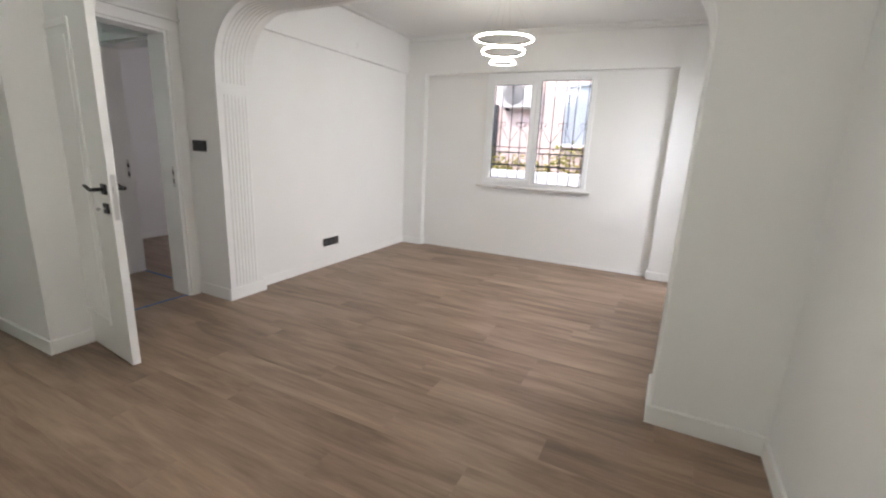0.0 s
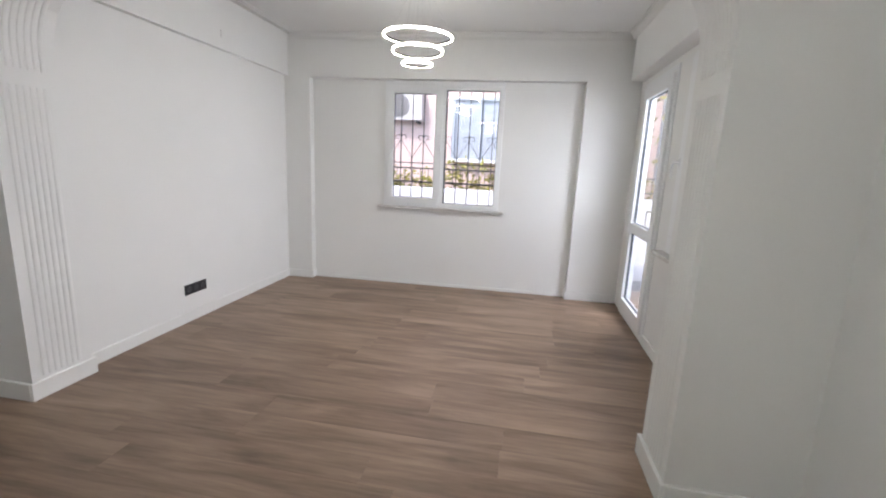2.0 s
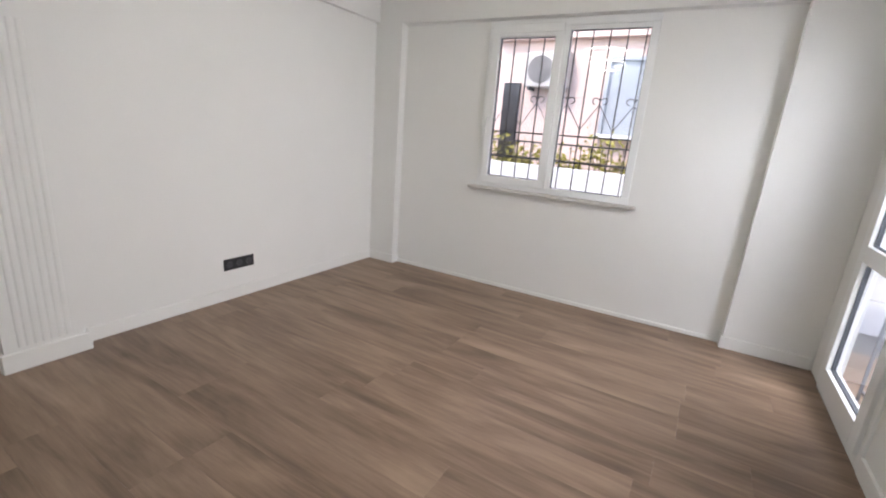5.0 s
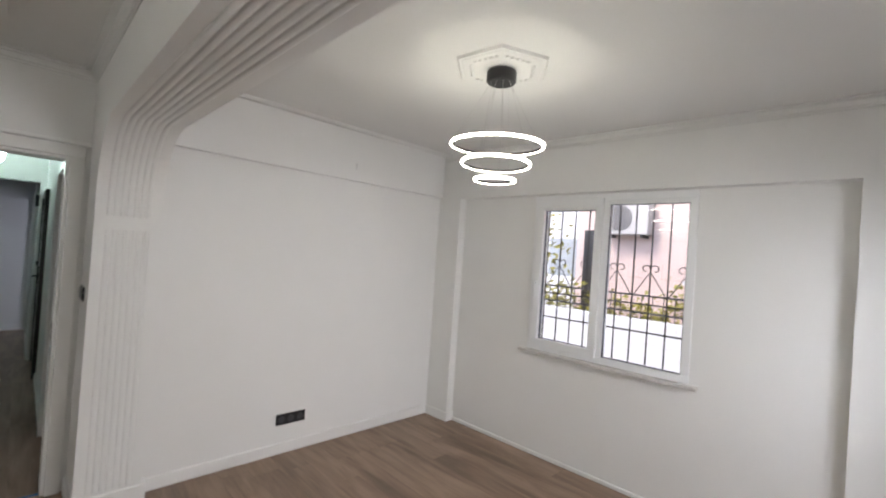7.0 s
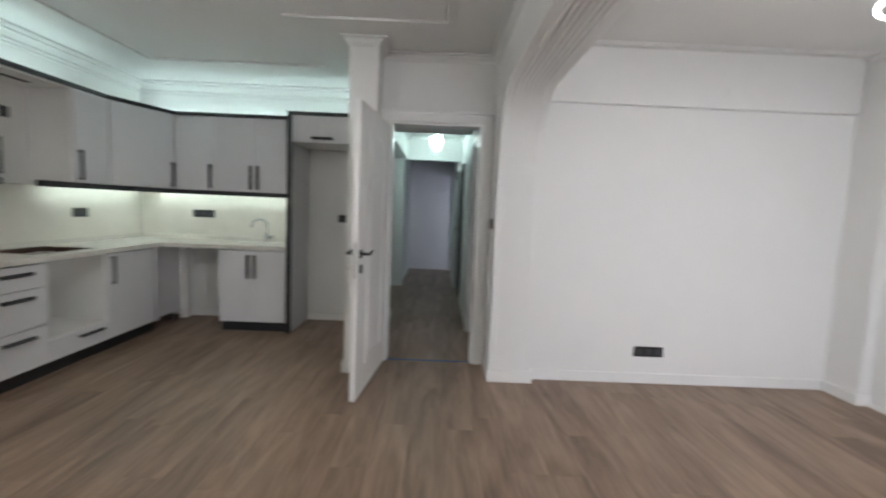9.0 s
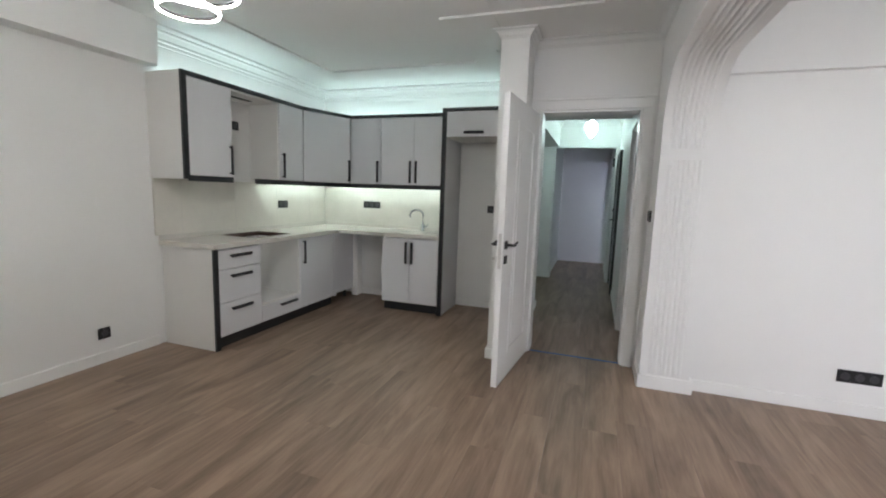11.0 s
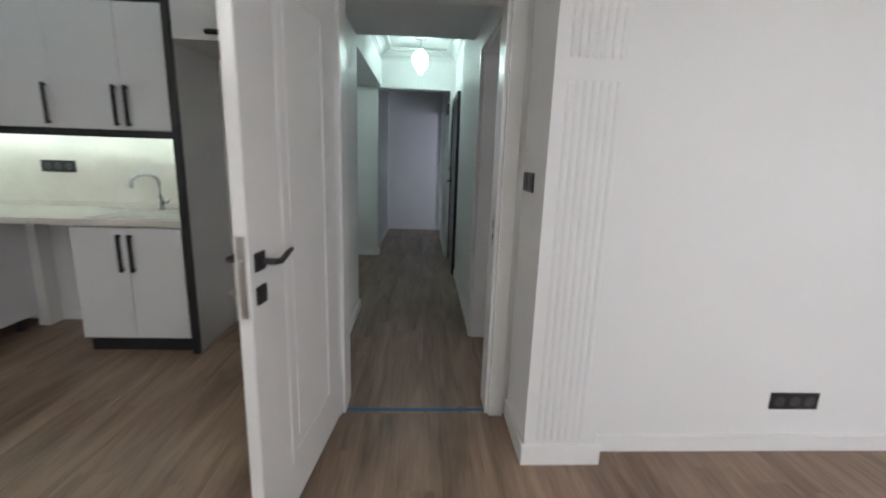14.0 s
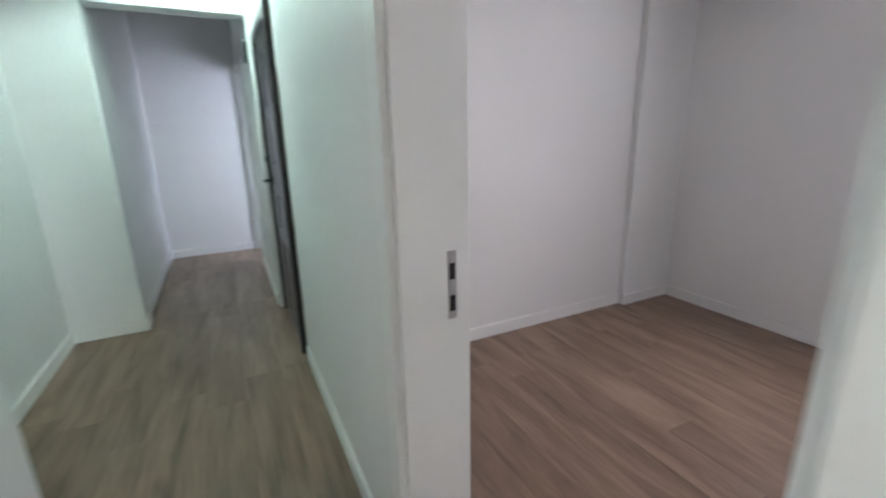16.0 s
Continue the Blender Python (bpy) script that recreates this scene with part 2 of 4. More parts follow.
structure(boxes("wall_kitchen", [(-4.65, -4.45, -1.08, 1.585, 0, H)], PAINT), "white painted wall behind the kitchen units")
structure(boxes("wall_pier", [(-3.36, -2.89, 1.585, 1.80, 0, H), (-3.36, -3.19, 1.80, 1.83, 0, H)], PAINT), "white painted pier beside the passage door")
structure(boxes("wall_door", [(-3.36, -3.19, 1.83, 2.645, 2.055, H), (-3.36, -3.19, 2.645, 2.735, 0, H)], PAINT), "white painted wall over the passage door")


def arch_wall():
    """The cased opening between kitchen and living end: jambs, rounded corners and a lintel."""
    xl, xr, top, r = -2.81, 0.33, 2.22, 0.41
    line = [(xl, 0.0)]
    for i in range(13):
        a = math.pi - i * math.pi / 24
        line.append((xl + r + r * math.cos(a), top - r + r * math.sin(a)))
    for i in range(13):
        a = math.pi / 2 - i * math.pi / 24
        line.append((xr - r + r * math.cos(a), top - r + r * math.sin(a)))
    line.append((xr, 0.0))
    bm = bmesh.new()
    rows = {}
    for y in (2.745, 3.07):
        inner = [bm.verts.new((x, y, z)) for x, z in line]
        shell = []
        for i, (x, z) in enumerate(line):
            if i == 0 or i == 1:
                shell.append(bm.verts.new((-3.19, y, z)))
            elif i >= len(line) - 2:
                shell.append(bm.verts.new((0.98, y, z)))
            else:
                shell.append(bm.verts.new((x, y, H)))
        corner = [bm.verts.new((-3.19, y, H)), bm.verts.new((0.98, y, H))]
        rows[y] = (inner, shell, corner)
        for i in range(len(line) - 1):
            q = [inner[i], inner[i + 1], shell[i + 1], shell[i]]
            if i == 1:
                q = [inner[1], inner[2], shell[2], corner[0], shell[1]]
            if i == len(line) - 3:
                q = [inner[i], inner[i + 1], shell[i + 1], corner[1], shell[i]]
            bm.faces.new(q)
    a, b = rows[2.745], rows[3.07]
    for i in range(len(line) - 1):
        bm.faces.new((a[0][i], a[0][i + 1], b[0][i + 1], b[0][i]))
    ob = finish("wall_arch", bm, PAINT)
    return structure(ob, "white painted cased opening with rounded upper corners"), line


arch, ARCH_LINE = arch_wall()


def flutes():
    """Raised round beads running up the jambs and along the soffit of the opening."""
    bm = bmesh.new()
    n, y0, y1 = 7, 2.795, 3.015

    def run(points):
        for k in range(n):
            y = y0 + (y1 - y0) * (k + 0.5) / n
            w = (y1 - y0) / n * 0.40
            prev = None
            for i, (x, z) in enumerate(points):
                p0, p1 = points[max(i - 1, 0)], points[min(i + 1, len(points) - 1)]
                dx, dz = p1[0] - p0[0], p1[1] - p0[1]
                ln = math.hypot(dx, dz)
                nx, nz = dz / ln, -dx / ln     # towards the opening
                ring = []
                for a in range(7):
                    t = math.pi * a / 6
                    off = 0.007 * math.sin(t)
                    ring.append(bm.verts.new((x + nx * off, y + w * math.cos(t), z + nz * off)))
                if prev:
                    for j in range(6):
                        bm.faces.new((prev[j], prev[j + 1], ring[j + 1], ring[j]))
                prev = ring

    def jamb(sign_x):
        return [(sign_x, 0.12), (sign_x, 1.63)]

    run(jamb(-2.81))
    run([(-2.81, 1.71)] + ARCH_LINE[1:-1] + [(0.33, 1.71)])
    run([(0.33, 1.63), (0.33, 0.12)])
    ob = finish("trim_fluting", bm, PAINT, smooth=True)
    return structure(ob, "white fluted plaster moulding on the cased opening")


flutes()

# ceilings
structure(boxes("ceiling_living", [(-3.05, 1.0, 3.07, 6.1, H, H + 0.15)] + [
    (-2.85, XE - 0.12, 3.07 + o, 3.07 + o + 0.012, H - 0.012, H) for o in (0.07, 0.11)] + [
    (-2.85 + o, -2.835 + o, 3.2, 5.4, H - 0.012, H) for o in (0.07, 0.11)], CEIL), "white painted ceiling with plain mouldings")


def frame_boxes(x0, x1, y0, y1, w, z0, z1):
    return [(x0, x1, y0, y0 + w, z0, z1), (x0, x1, y1 - w, y1, z0, z1), (x0, x0 + w, y0 + w, y1 - w, z0, z1), (x1 - w, x1, y0 + w, y1 - w, z0, z1)]


structure(boxes("ceiling_kitchen", [(-4.65, 1.05, -1.3, 1.585, H, H + 0.15), (-3.19, 1.05, 1.585, 2.745, H, H + 0.15)]
    + [(x0, x1, y0, y1, H - 0.018, H) for x0, x1, y0, y1 in (
        (-3.62, 0.10, -0.42, -0.375), (0.055, 0.10, -0.375, 2.36), (-2.58, 0.055, 2.315, 2.36),
        (-2.58, -2.535, 1.20, 2.315), (-3.62, -3.575, -0.375, 1.20))], CEIL, bevel=0.004), "white ceiling with rectangular moulding frames")


def cornice(name, line, label, k=1.0):
    """A stepped plaster cornice along a line of (x, y, inward x, inward y)."""
    bm = bmesh.new()
    prof = [(0.0, H - 0.13), (0.012, H - 0.13), (0.012, H - 0.105), (0.03, H - 0.10), (0.03, H - 0.08), (0.055, H - 0.05), (0.075, H - 0.04), (0.075, H - 0.025), (0.13, H - 0.02), (0.13, H)]
    prev = None
    for x, y, ix, iy in line:
        ring = [bm.verts.new((x + ix * d * k, y + iy * d * k, H - (H - z) * k)) for d, z in prof]
        if prev:
            for j in range(len(prof) - 1):
                bm.faces.new((prev[j], prev[j + 1], ring[j + 1], ring[j]))
        prev = ring
    return structure(finish(name, bm, CEIL), label)


cornice("trim_cornice", [(-2.04, -1.08, 0, 1), (-4.45, -1.08, 1, 1), (-4.45, 1.585, 1, -1), (-3.30, 1.585, 0, -1)], "white stepped plaster cornice over the kitchen units")
cornice("trim_cornice", [(XE2, 2.745, -1, -1), (-3.19, 2.745, 1, -1), (-3.19, 1.80, 1, 1), (-2.89, 1.80, 1, 1), (-2.89, 1.585, 1, -1), (-3.30, 1.585, 0, -1)], "white stepped plaster cornice over the passage door", 0.5)
cornice("trim_cornice", [(-2.85, 5.49, 1, -1), (XE - 0.12, 5.59, -1, -1), (XE - 0.12, 3.07, -1, 1), (-2.85, 3.07, 1, 1)], "white stepped plaster cornice", 0.45)

# passage
structure(boxes("wall_passage_south", [(-4.775, -3.36, 1.585, 1.735, 0, H), (-6.85, -4.65, 1.10, 1.26, 0, H), (-4.80, -4.65, 1.26, 1.585, 0, H)], PAINT), "white painted passage wall with a niche")
structure(boxes("beam", [(-6.85, -4.775, 1.26, 1.735, 2.16, H)], PAINT), "white painted lowered ceiling over the passage niche")
structure(boxes("wall_passage_end", [(-7.02, -6.85, 1.10, 1.69, 0, H), (-9.2, -7.02, 1.50, 1.66, 0, H), (-9.2, -9.0, 1.66, 2.60, 0, H)], PAINT), "white painted wall at the passage end")
structure(boxes("beam", [(-4.775, -3.36, 1.735, 2.66, 2.235, H)], PAINT), "white painted lowered ceiling inside the passage door")
structure(boxes("beam", [(-7.02, -6.85, 1.69, 2.66, 2.145, H)], PAINT), "white painted beam across the passage")
RX0, RX1 = -4.20, -3.42      # room doorway in the passage's north wall
structure(boxes("wall_passage_north", [
    (RX1, -3.36, 2.66, 2.84, 0, H), (RX0, RX1, 2.66, 2.84, 2.03, H), (-5.93, RX0, 2.66, 2.84, 0, H),
    (-6.83, -5.93, 2.66, 2.84, 2.02, H), (-8.20, -6.83, 2.60, 2.84, 0, H), (-8.95, -8.20, 2.60, 2.84, 2.03, H), (-9.2, -8.95, 2.60, 2.84, 0, H), (-3.36, -3.19, 2.735, 2.84, 0, H)], PAINT), "white painted passage wall with doorways")
structure(boxes("ceiling_passage", [(-9.2, -7.0, 1.5, 2.84, H, H + 0.15), (-7.0, -4.65, 1.05, 2.84, H, H + 0.15), (-4.65, -3.19, 1.585, 2.84, H, H + 0.15)], CEIL), "white painted passage ceiling")
cornice("trim_cornice", [(-4.775, 2.66, -1, -1), (-6.85, 2.66, 1, -1), (-6.85, 1.735, 1, 1), (-4.775, 1.735, -1, 1), (-4.775, 2.66, -1, -1)], "white stepped plaster cornice in the passage")
# closed side rooms
# the window opening at y 5.5 is added, out of view, for light
structure(boxes("wall_side_room", [(-5.75, -5.58, 2.84, 5.0, 0, H), (-5.75, -5.53, 5.0, 5.7, 0, H),
    (-5.53, -4.25, 5.50, 5.7, 0, H), (-4.25, -3.35, 5.50, 5.7, 0, 0.85), (-4.25, -3.35, 5.50, 5.7, 2.15, H), (-3.35, -3.05, 5.50, 5.7, 0, H), (-3.12, -3.05, 2.84, 3.07, 0, H)], PAINT), "white painted walls of the side room")
structure(boxes("ceiling_side_room", [(-5.75, -3.05, 2.84, 5.7, H, H + 0.15), (-5.58, -3.05, 5.2, 5.5, 2.2, H)], CEIL), "white painted side room ceiling with a beam")
# unseen room; its window opening is added to house the lamp
structure(boxes("wall_far_room", [(-9.2, -9.1, 2.84, 4.1, 0, H), (-6.9, -6.8, 2.84, 4.1, 0, H), (-9.1, -8.05, 4.0, 4.1, 0, H), (-7.2, -6.9, 4.0, 4.1, 0, H), (-8.05, -7.2, 4.0, 4.1, 0, 0.85), (-8.05, -7.2, 4.0, 4.1, 2.15, H)], PAINT), "white painted walls of the unseen far room, window opening added for light")
structure(boxes("ceiling_far_room", [(-9.2, -6.8, 2.84, 4.1, H, H + 0.15)], CEIL), "white ceiling of the far room")

# skirting boards
SK, ST = 0.085, 0.016


def skirting(parts, at=None):
    ob = boxes("baseboard", parts, GLOSS, bevel=0.004, at=at)
    return structure(ob, "white lacquered skirting board")


skirting([(-2.90, -2.90 + ST, 3.09, 5.50, 0, SK)])
skirting([(0.0, 0.285 + ST, -ST, 0, 0, SK), (0.285, 0.285 + ST, 0, 0.085, 0, SK), (0.285, 3.11, 0.085 - ST, 0.085, 0, 0.03), (3.11 - ST, 3.11, 0, 0.085, 0, SK), (3.11 - ST, 3.60, -ST, 0, 0, SK)], NORTH)
skirting([(XE - ST, XE, 3.09, 4.52, 0, SK)])
skirting([(-2.812, -2.795, 2.73, 3.09, 0, 0.10), (-3.17, -2.812, 2.728, 2.745, 0, 0.10), (-2.90, -2.812, 3.07, 3.09, 0, 0.10)])
skirting([(0.312, 0.33, 2.73, 3.09, 0, 0.10), (0.33, XE2, 2.728, 2.745, 0, 0.10), (0.33, XE, 3.07, 3.09, 0, 0.10)])
skirting([(XE2 - ST, XE2, -1.08, 2.72, 0, SK), (-2.04, XE2 - ST, -1.08, -1.08 + ST, 0, SK)])
skirting([(-4.45, -2.89 + ST, 1.585 - ST, 1.585, 0, 0.09), (-2.89, -2.89 + ST, 1.585, 1.80, 0, 0.09), (-4.45, -4.45 + ST, 0.83, 1.569, 0, 0.08), (-4.45, -4.45 + ST, -0.50, 0.10, 0, 0.08)])
skirting([(-4.775 - ST, -3.36, 1.735, 1.735 + ST, 0, SK), (-4.80 - ST, -4.80, 1.26, 1.735, 0, SK), (-6.85, -4.80, 1.26, 1.26 + ST, 0, SK), (-6.85, -6.85 + ST, 1.26, 1.69 + ST, 0, SK)])
skirting([(-5.86, -4.28, 2.66 - ST, 2.66, 0, SK), (-8.12, -6.90, 2.60 - ST, 2.60, 0, SK), (-9.0, -9.0 + ST, 1.66, 2.58, 0, SK), (-9.0 + ST, -7.02, 1.66, 1.66 + ST, 0, SK), (-7.02, -6.85, 1.69, 1.69 + ST, 0, SK)])
skirting([(-5.58, -5.58 + ST, 2.84, 5.0, 0, SK), (-5.53, -5.53 + ST, 5.0, 5.5, 0, SK), (-5.53, -3.05, 5.5 - ST, 5.5, 0, SK)])


# ---- joinery ----
def casing(name, axis, a0, a1, top, face, side, width=0.075, depth=0.02, lining=None):
    """An architrave round a doorway. axis 'y': opening from y a0 to a1 in a wall whose face is x=face."""
    lo, hi = sorted((face, face + side * depth))
    parts = [(a0 - width, a0, 0, top), (a1, a1 + width, 0, top), (a0 - width, a1 + width, top, top + width)]
    bl = [(lo, hi, p, q, z0, z1) if axis == "y" else (p, q, lo, hi, z0, z1) for p, q, z0, z1 in parts]
    if lining:
        l0, l1, t = *lining, 0.018
        for p, q, z0, z1 in ((a0, a0 + t, 0, top), (a1 - t, a1, 0, top), (a0 + t, a1 - t, top - t, top)):
            bl.append((l0, l1, p, q, z0, z1) if axis == "y" else (p, q, l0, l1, z0, z1))
    return structure(boxes(name, bl, GLOSS, bevel=0.003), "white lacquered door casing")


casing("door_1", "y", 1.875, 2.645, 2.055, -3.19, 1, 0.072, 0.022, (-3.36, -3.19))
casing("door_2", "x", RX0, RX1, 2.03, 2.66, -1, 0.07, 0.02, (2.66, 2.84))
casing("door_3", "x", -8.95, -8.20, 2.03, 2.60, -1, 0.07, 0.02, (2.60, 2.84))
structure(boxes("trim_door_cap", [(-3.19, -3.16, 1.80, 2.742, 2.129, 2.150)], GLOSS, bevel=0.004), "white moulding above the door casing")


def lever(parent, x, y, z, side, facing, both=True):
    """Black square rose with a lever, and a lock rose with a key, on a door's local face."""
    bm = bmesh.new()
    add_box(bm, x - 0.028, x + 0.028, y, y + side * 0.010, z - 0.028, z + 0.028, 0.003)
    add_box(bm, x - 0.028, x + 0.028, y, y + side * 0.010, z - 0.130, z - 0.074, 0.003)
    tube(bm, [(x, y + side * 0.008, z), (x, y + side * 0.05, z)], 0.010, 10)
    tube(bm, [(x, y + side * 0.05, z), (x + facing * 0.03, y + side * 0.055, z - 0.004), (x + facing * 0.06, y + side * 0.055, z + 0.002), (x + facing * 0.09, y + side * 0.053, z + 0.010), (x + facing * 0.125, y + side * 0.05, z + 0.012)], [0.010, 0.0095, 0.009, 0.009, 0.007], 8)
    return finish("handle", bm, BLACK, parent)


def panel_door(at, width, height, label):
    """A white door leaf with two moulded panels; hinge at the origin, leaf along +x."""
    root = thing("interior_door", at, label, "door")
    t = 0.042
    boxes("leaf", [(0, width, -t / 2, t / 2, 0.008, height)], GLOSS, root, bevel=0.003)
    for sy in (-1, 1):
        for z0, z1 in ((0.20, height - 0.15),):
            bm = bmesh.new()
            x0, x1, w = 0.17, width - 0.22, 0.034
            ya, yb = sorted((sy * t / 2, sy * (t / 2 + 0.009)))
            for q in ((x0, x1, z0, z0 + w), (x0, x1, z1 - w, z1), (x0, x0 + w, z0 + w, z1 - w), (x1 - w, x1, z0 + w, z1 - w)):
                add_box(bm, q[0], q[1], ya, yb, q[2], q[3], 0.004)
            yc = sorted((sy * t / 2, sy * (t / 2 + 0.004)))
            add_box(bm, x0 + 0.075, x1 - 0.075, yc[0], yc[1], z0 + 0.075, z1 - 0.075, 0.002)
            finish("panel", bm, GLOSS, root)
        tagged(lever(root, width - 0.055, sy * t / 2, 1.02, sy, -1), "matt black lever and lock rose")
    bm = bmesh.new()
    add_box(bm, width, width + 0.003, -0.011, 0.011, 0.86, 1.10, 0.001)
    add_box(bm, width, width + 0.010, -0.007, 0.007, 1.005, 1.035, 0.002)
    tagged(finish("lock_plate", bm, STEEL, root), "steel lock plate on the edge")
    bm = bmesh.new()
    tube(bm, [(width - 0.055, -t / 2 - 0.008, 0.918), (width - 0.055, -t / 2 - 0.03, 0.918)], 0.003, 6)
    lathe(bm, [(0.011, -0.001), (0.011, 0.001)], steps=12, m=pose(width - 0.055, -t / 2 - 0.04, 0.918, 0, 90, 0))
    tagged(finish("key", bm, STEEL, root), "steel key in the lock")
    for z in (0.25, 1.75):
        bm = bmesh.new()
        tube(bm, [(-0.004, -t / 2, z), (-0.004, -t / 2, z + 0.09)], 0.008, 8)
        finish("hinge", bm, STEEL, root)
    return root


panel_door(pose(-3.185, 1.852, 0, 0, 0, -6.0), 0.845, 2.025, "open white panelled door with black lever handles")

root = thing("strike_plate", pose(-3.235, 2.626, 0.91), "steel strike plate on the white door lining", "strike plate")
boxes("plate", [(-0.011, 0.011, -0.003, 0.001, 0, 0.16)], STEEL, root)
# slots are thin dark blocks on the plate, their inner shade painted
for z0, z1 in ((0.03, 0.06), (0.09, 0.13)):
    boxes("slot", [(-0.007, 0.007, -0.0045, -0.003, z0, z1)], RECESS_SHADE, root)
root = thing("strike_plate", pose(RX0 + 0.018, 2.79, 0.90), "steel strike plate on the side room door lining", "strike plate")
boxes("plate", [(-0.001, 0.003, -0.011, 0.011, 0, 0.17)], STEEL, root)
# again raised dark blocks; the depth of the slots is only colour
for z0, z1 in ((0.02, 0.06), (0.10, 0.14)):
    boxes("slot", [(0.003, 0.0045, -0.007, 0.007, z0, z1)], RECESS_SHADE, root)

structure(boxes("trim_threshold", [(-3.235, -3.215, 1.895, 2.627, 0.0, 0.003)], TAPE), "blue masking tape across the passage threshold")
structure(boxes("trim_threshold", [(RX0 + 0.02, RX1 - 0.02, 2.82, 2.84, 0.0, 0.003)], TAPE), "blue masking tape across the side room threshold")


def entrance_door():
    root = thing("entrance_door", pose(-5.93, 2.655, 0), "dark brown steel entrance door with raised panels", "door")
    boxes("frame", [(-0.90, -0.84, -0.03, 0.10, 0, 2.02), (-0.06, 0.0, -0.03, 0.10, 0, 2.02), (-0.84, -0.06, -0.03, 0.10, 1.95, 2.02)], STEELDOOR, root, bevel=0.004)
    boxes("leaf", [(-0.84, -0.06, -0.012, 0.05, 0.005, 1.95)], STEELDOOR, root, bevel=0.003)
    for z0, z1 in ((0.12, 0.62), (0.72, 0.95), (1.15, 1.45), (1.52, 1.85)):
        boxes("panel", [(-0.74, -0.48, -0.022, -0.012, z0, z1), (-0.42, -0.16, -0.022, -0.012, z0, z1)], STEELDOOR, root, bevel=0.004)
    lever(root, -0.76, -0.012, 1.03, -1, 1)
    bm = bmesh.new()
    lathe(bm, [(0.025, 0.0), (0.025, 0.03), (0.018, 0.035)], steps=16, m=pose(-0.76, -0.012, 1.18, 90, 0, 0))
    finish("lock_knob", bm, BLACK, root)
    return root


entrance_door()
root = thing("door_bell", pose(-6.98, 2.60, 1.86), "small black wall box beside the entrance door", "bell box")
boxes("case", [(-0.05, 0.05, -0.03, 0.0, 0, 0.14)], SOCKET, root, bevel=0.006)
# grille gaps are raised strips with the shade put into their colour
boxes("grille", [(-0.03, 0.03, -0.033, -0.03, 0.03 + 0.02 * i, 0.04 + 0.02 * i) for i in range(4)], RECESS_SHADE, root)


# ---- windows and balcony door ----
def pane_frame(name, x0, x1, z0, z1, w, y0, y1, parent, mat=PVC):
    return boxes(name, [(x0, x1, y0, y1, z0, z0 + w), (x0, x1, y0, y1, z1 - w, z1), (x0, x0 + w, y0, y1, z0 + w, z1 - w), (x1 - w, x1, y0, y1, z0 + w, z1 - w)], mat, parent, bevel=0.004)


def pane(x0, x1, z0, z1, y, parent):
    boxes("gasket", [(x0 - 0.001, x1 + 0.001, y - 0.012, y + 0.012, z0 - 0.001, z0 + 0.005), (x0 - 0.001, x1 + 0.001, y - 0.012, y + 0.012, z1 - 0.005, z1 + 0.001), (x0 - 0.001, x0 + 0.005, y - 0.012, y + 0.012, z0 + 0.005, z1 - 0.005), (x1 - 0.005, x1 + 0.001, y - 0.012, y + 0.012, z0 + 0.005, z1 - 0.005)], RUBBER, parent)
    g = boxes("pane", [(x0 + 0.0005, x1 - 0.0005, y - 0.002, y + 0.002, z0, z1)], GLASS, parent)
    g.visible_shadow = False
    return g


def window_handle(x, y, z, parent, facing=-1):
    bm = bmesh.new()
    add_box(bm, x - 0.014, x + 0.014, y - 0.008, y, z - 0.03, z + 0.03, 0.003)
    tube(bm, [(x, y - 0.006, z), (x, y - 0.04, z), (x, y - 0.045, z - 0.02), (x, y - 0.045, z - 0.11)], 0.008, 8)
    return finish("handle", bm, PVC, parent)


def north_window():
    root = thing("window_1", NORTH @ pose(WX0, 0.085, WZ0), "white plastic two-part window with dark gaskets", "window")
    root["kind"] = "structure"
    w, h, m = WX1 - WX0, WZ1 - WZ0, 0.615
    boxes("frame", [(-0.002, w + 0.002, -0.012, 0.06, 0, 0.05), (-0.002, w + 0.002, -0.012, 0.06, h - 0.05, h + 0.002), (-0.002, 0.05, -0.012, 0.06, 0.05, h - 0.05), (w - 0.05, w + 0.002, -0.012, 0.06, 0.05, h - 0.05), (m - 0.03, m + 0.03, -0.012, 0.06, 0.05, h - 0.05)], PVC, root, bevel=0.004)
    pane_frame("sash", 0.035, m - 0.012, 0.035, h - 0.03, 0.062, -0.03, -0.012, root)
    pane(0.097, m - 0.074, 0.097, h - 0.122, 0.012, root)
    boxes("sash_head", [(0.097, m - 0.074, -0.028, 0.03, h - 0.122, h - 0.0925)], PVC, root, bevel=0.003)
    pane(m + 0.03, w - 0.05, 0.05, h - 0.082, 0.012, root)
    boxes("frame_head", [(m + 0.03, w - 0.05, -0.010, 0.05, h - 0.082, h - 0.0505)], PVC, root, bevel=0.003)
    window_handle(0.066, -0.03, 0.56, root)
    for z in (0.12, h - 0.16):
        bm = bmesh.new()
        tube(bm, [(m - 0.006, -0.034, z), (m - 0.006, -0.034, z + 0.07)], 0.007, 8)
        finish("hinge", bm, PVC, root)
    boxes("sill", [(-0.065, w + 0.06, -0.055, 0.0, -0.026, -0.001)], MARBLE, root, bevel=0.005)
    return root


north_window()


def scroll(bm, cx, cz, y, turn, r=0.035):
    pts = []
    for i in range(15):
        a = i / 14 * 1.6 * math.pi
        rr = r * (1 - 0.55 * i / 14)
        pts.append((cx + turn * (r - rr * math.cos(a)), y, cz + rr * math.sin(a)))
    tube(bm, pts, 0.0045, 5)


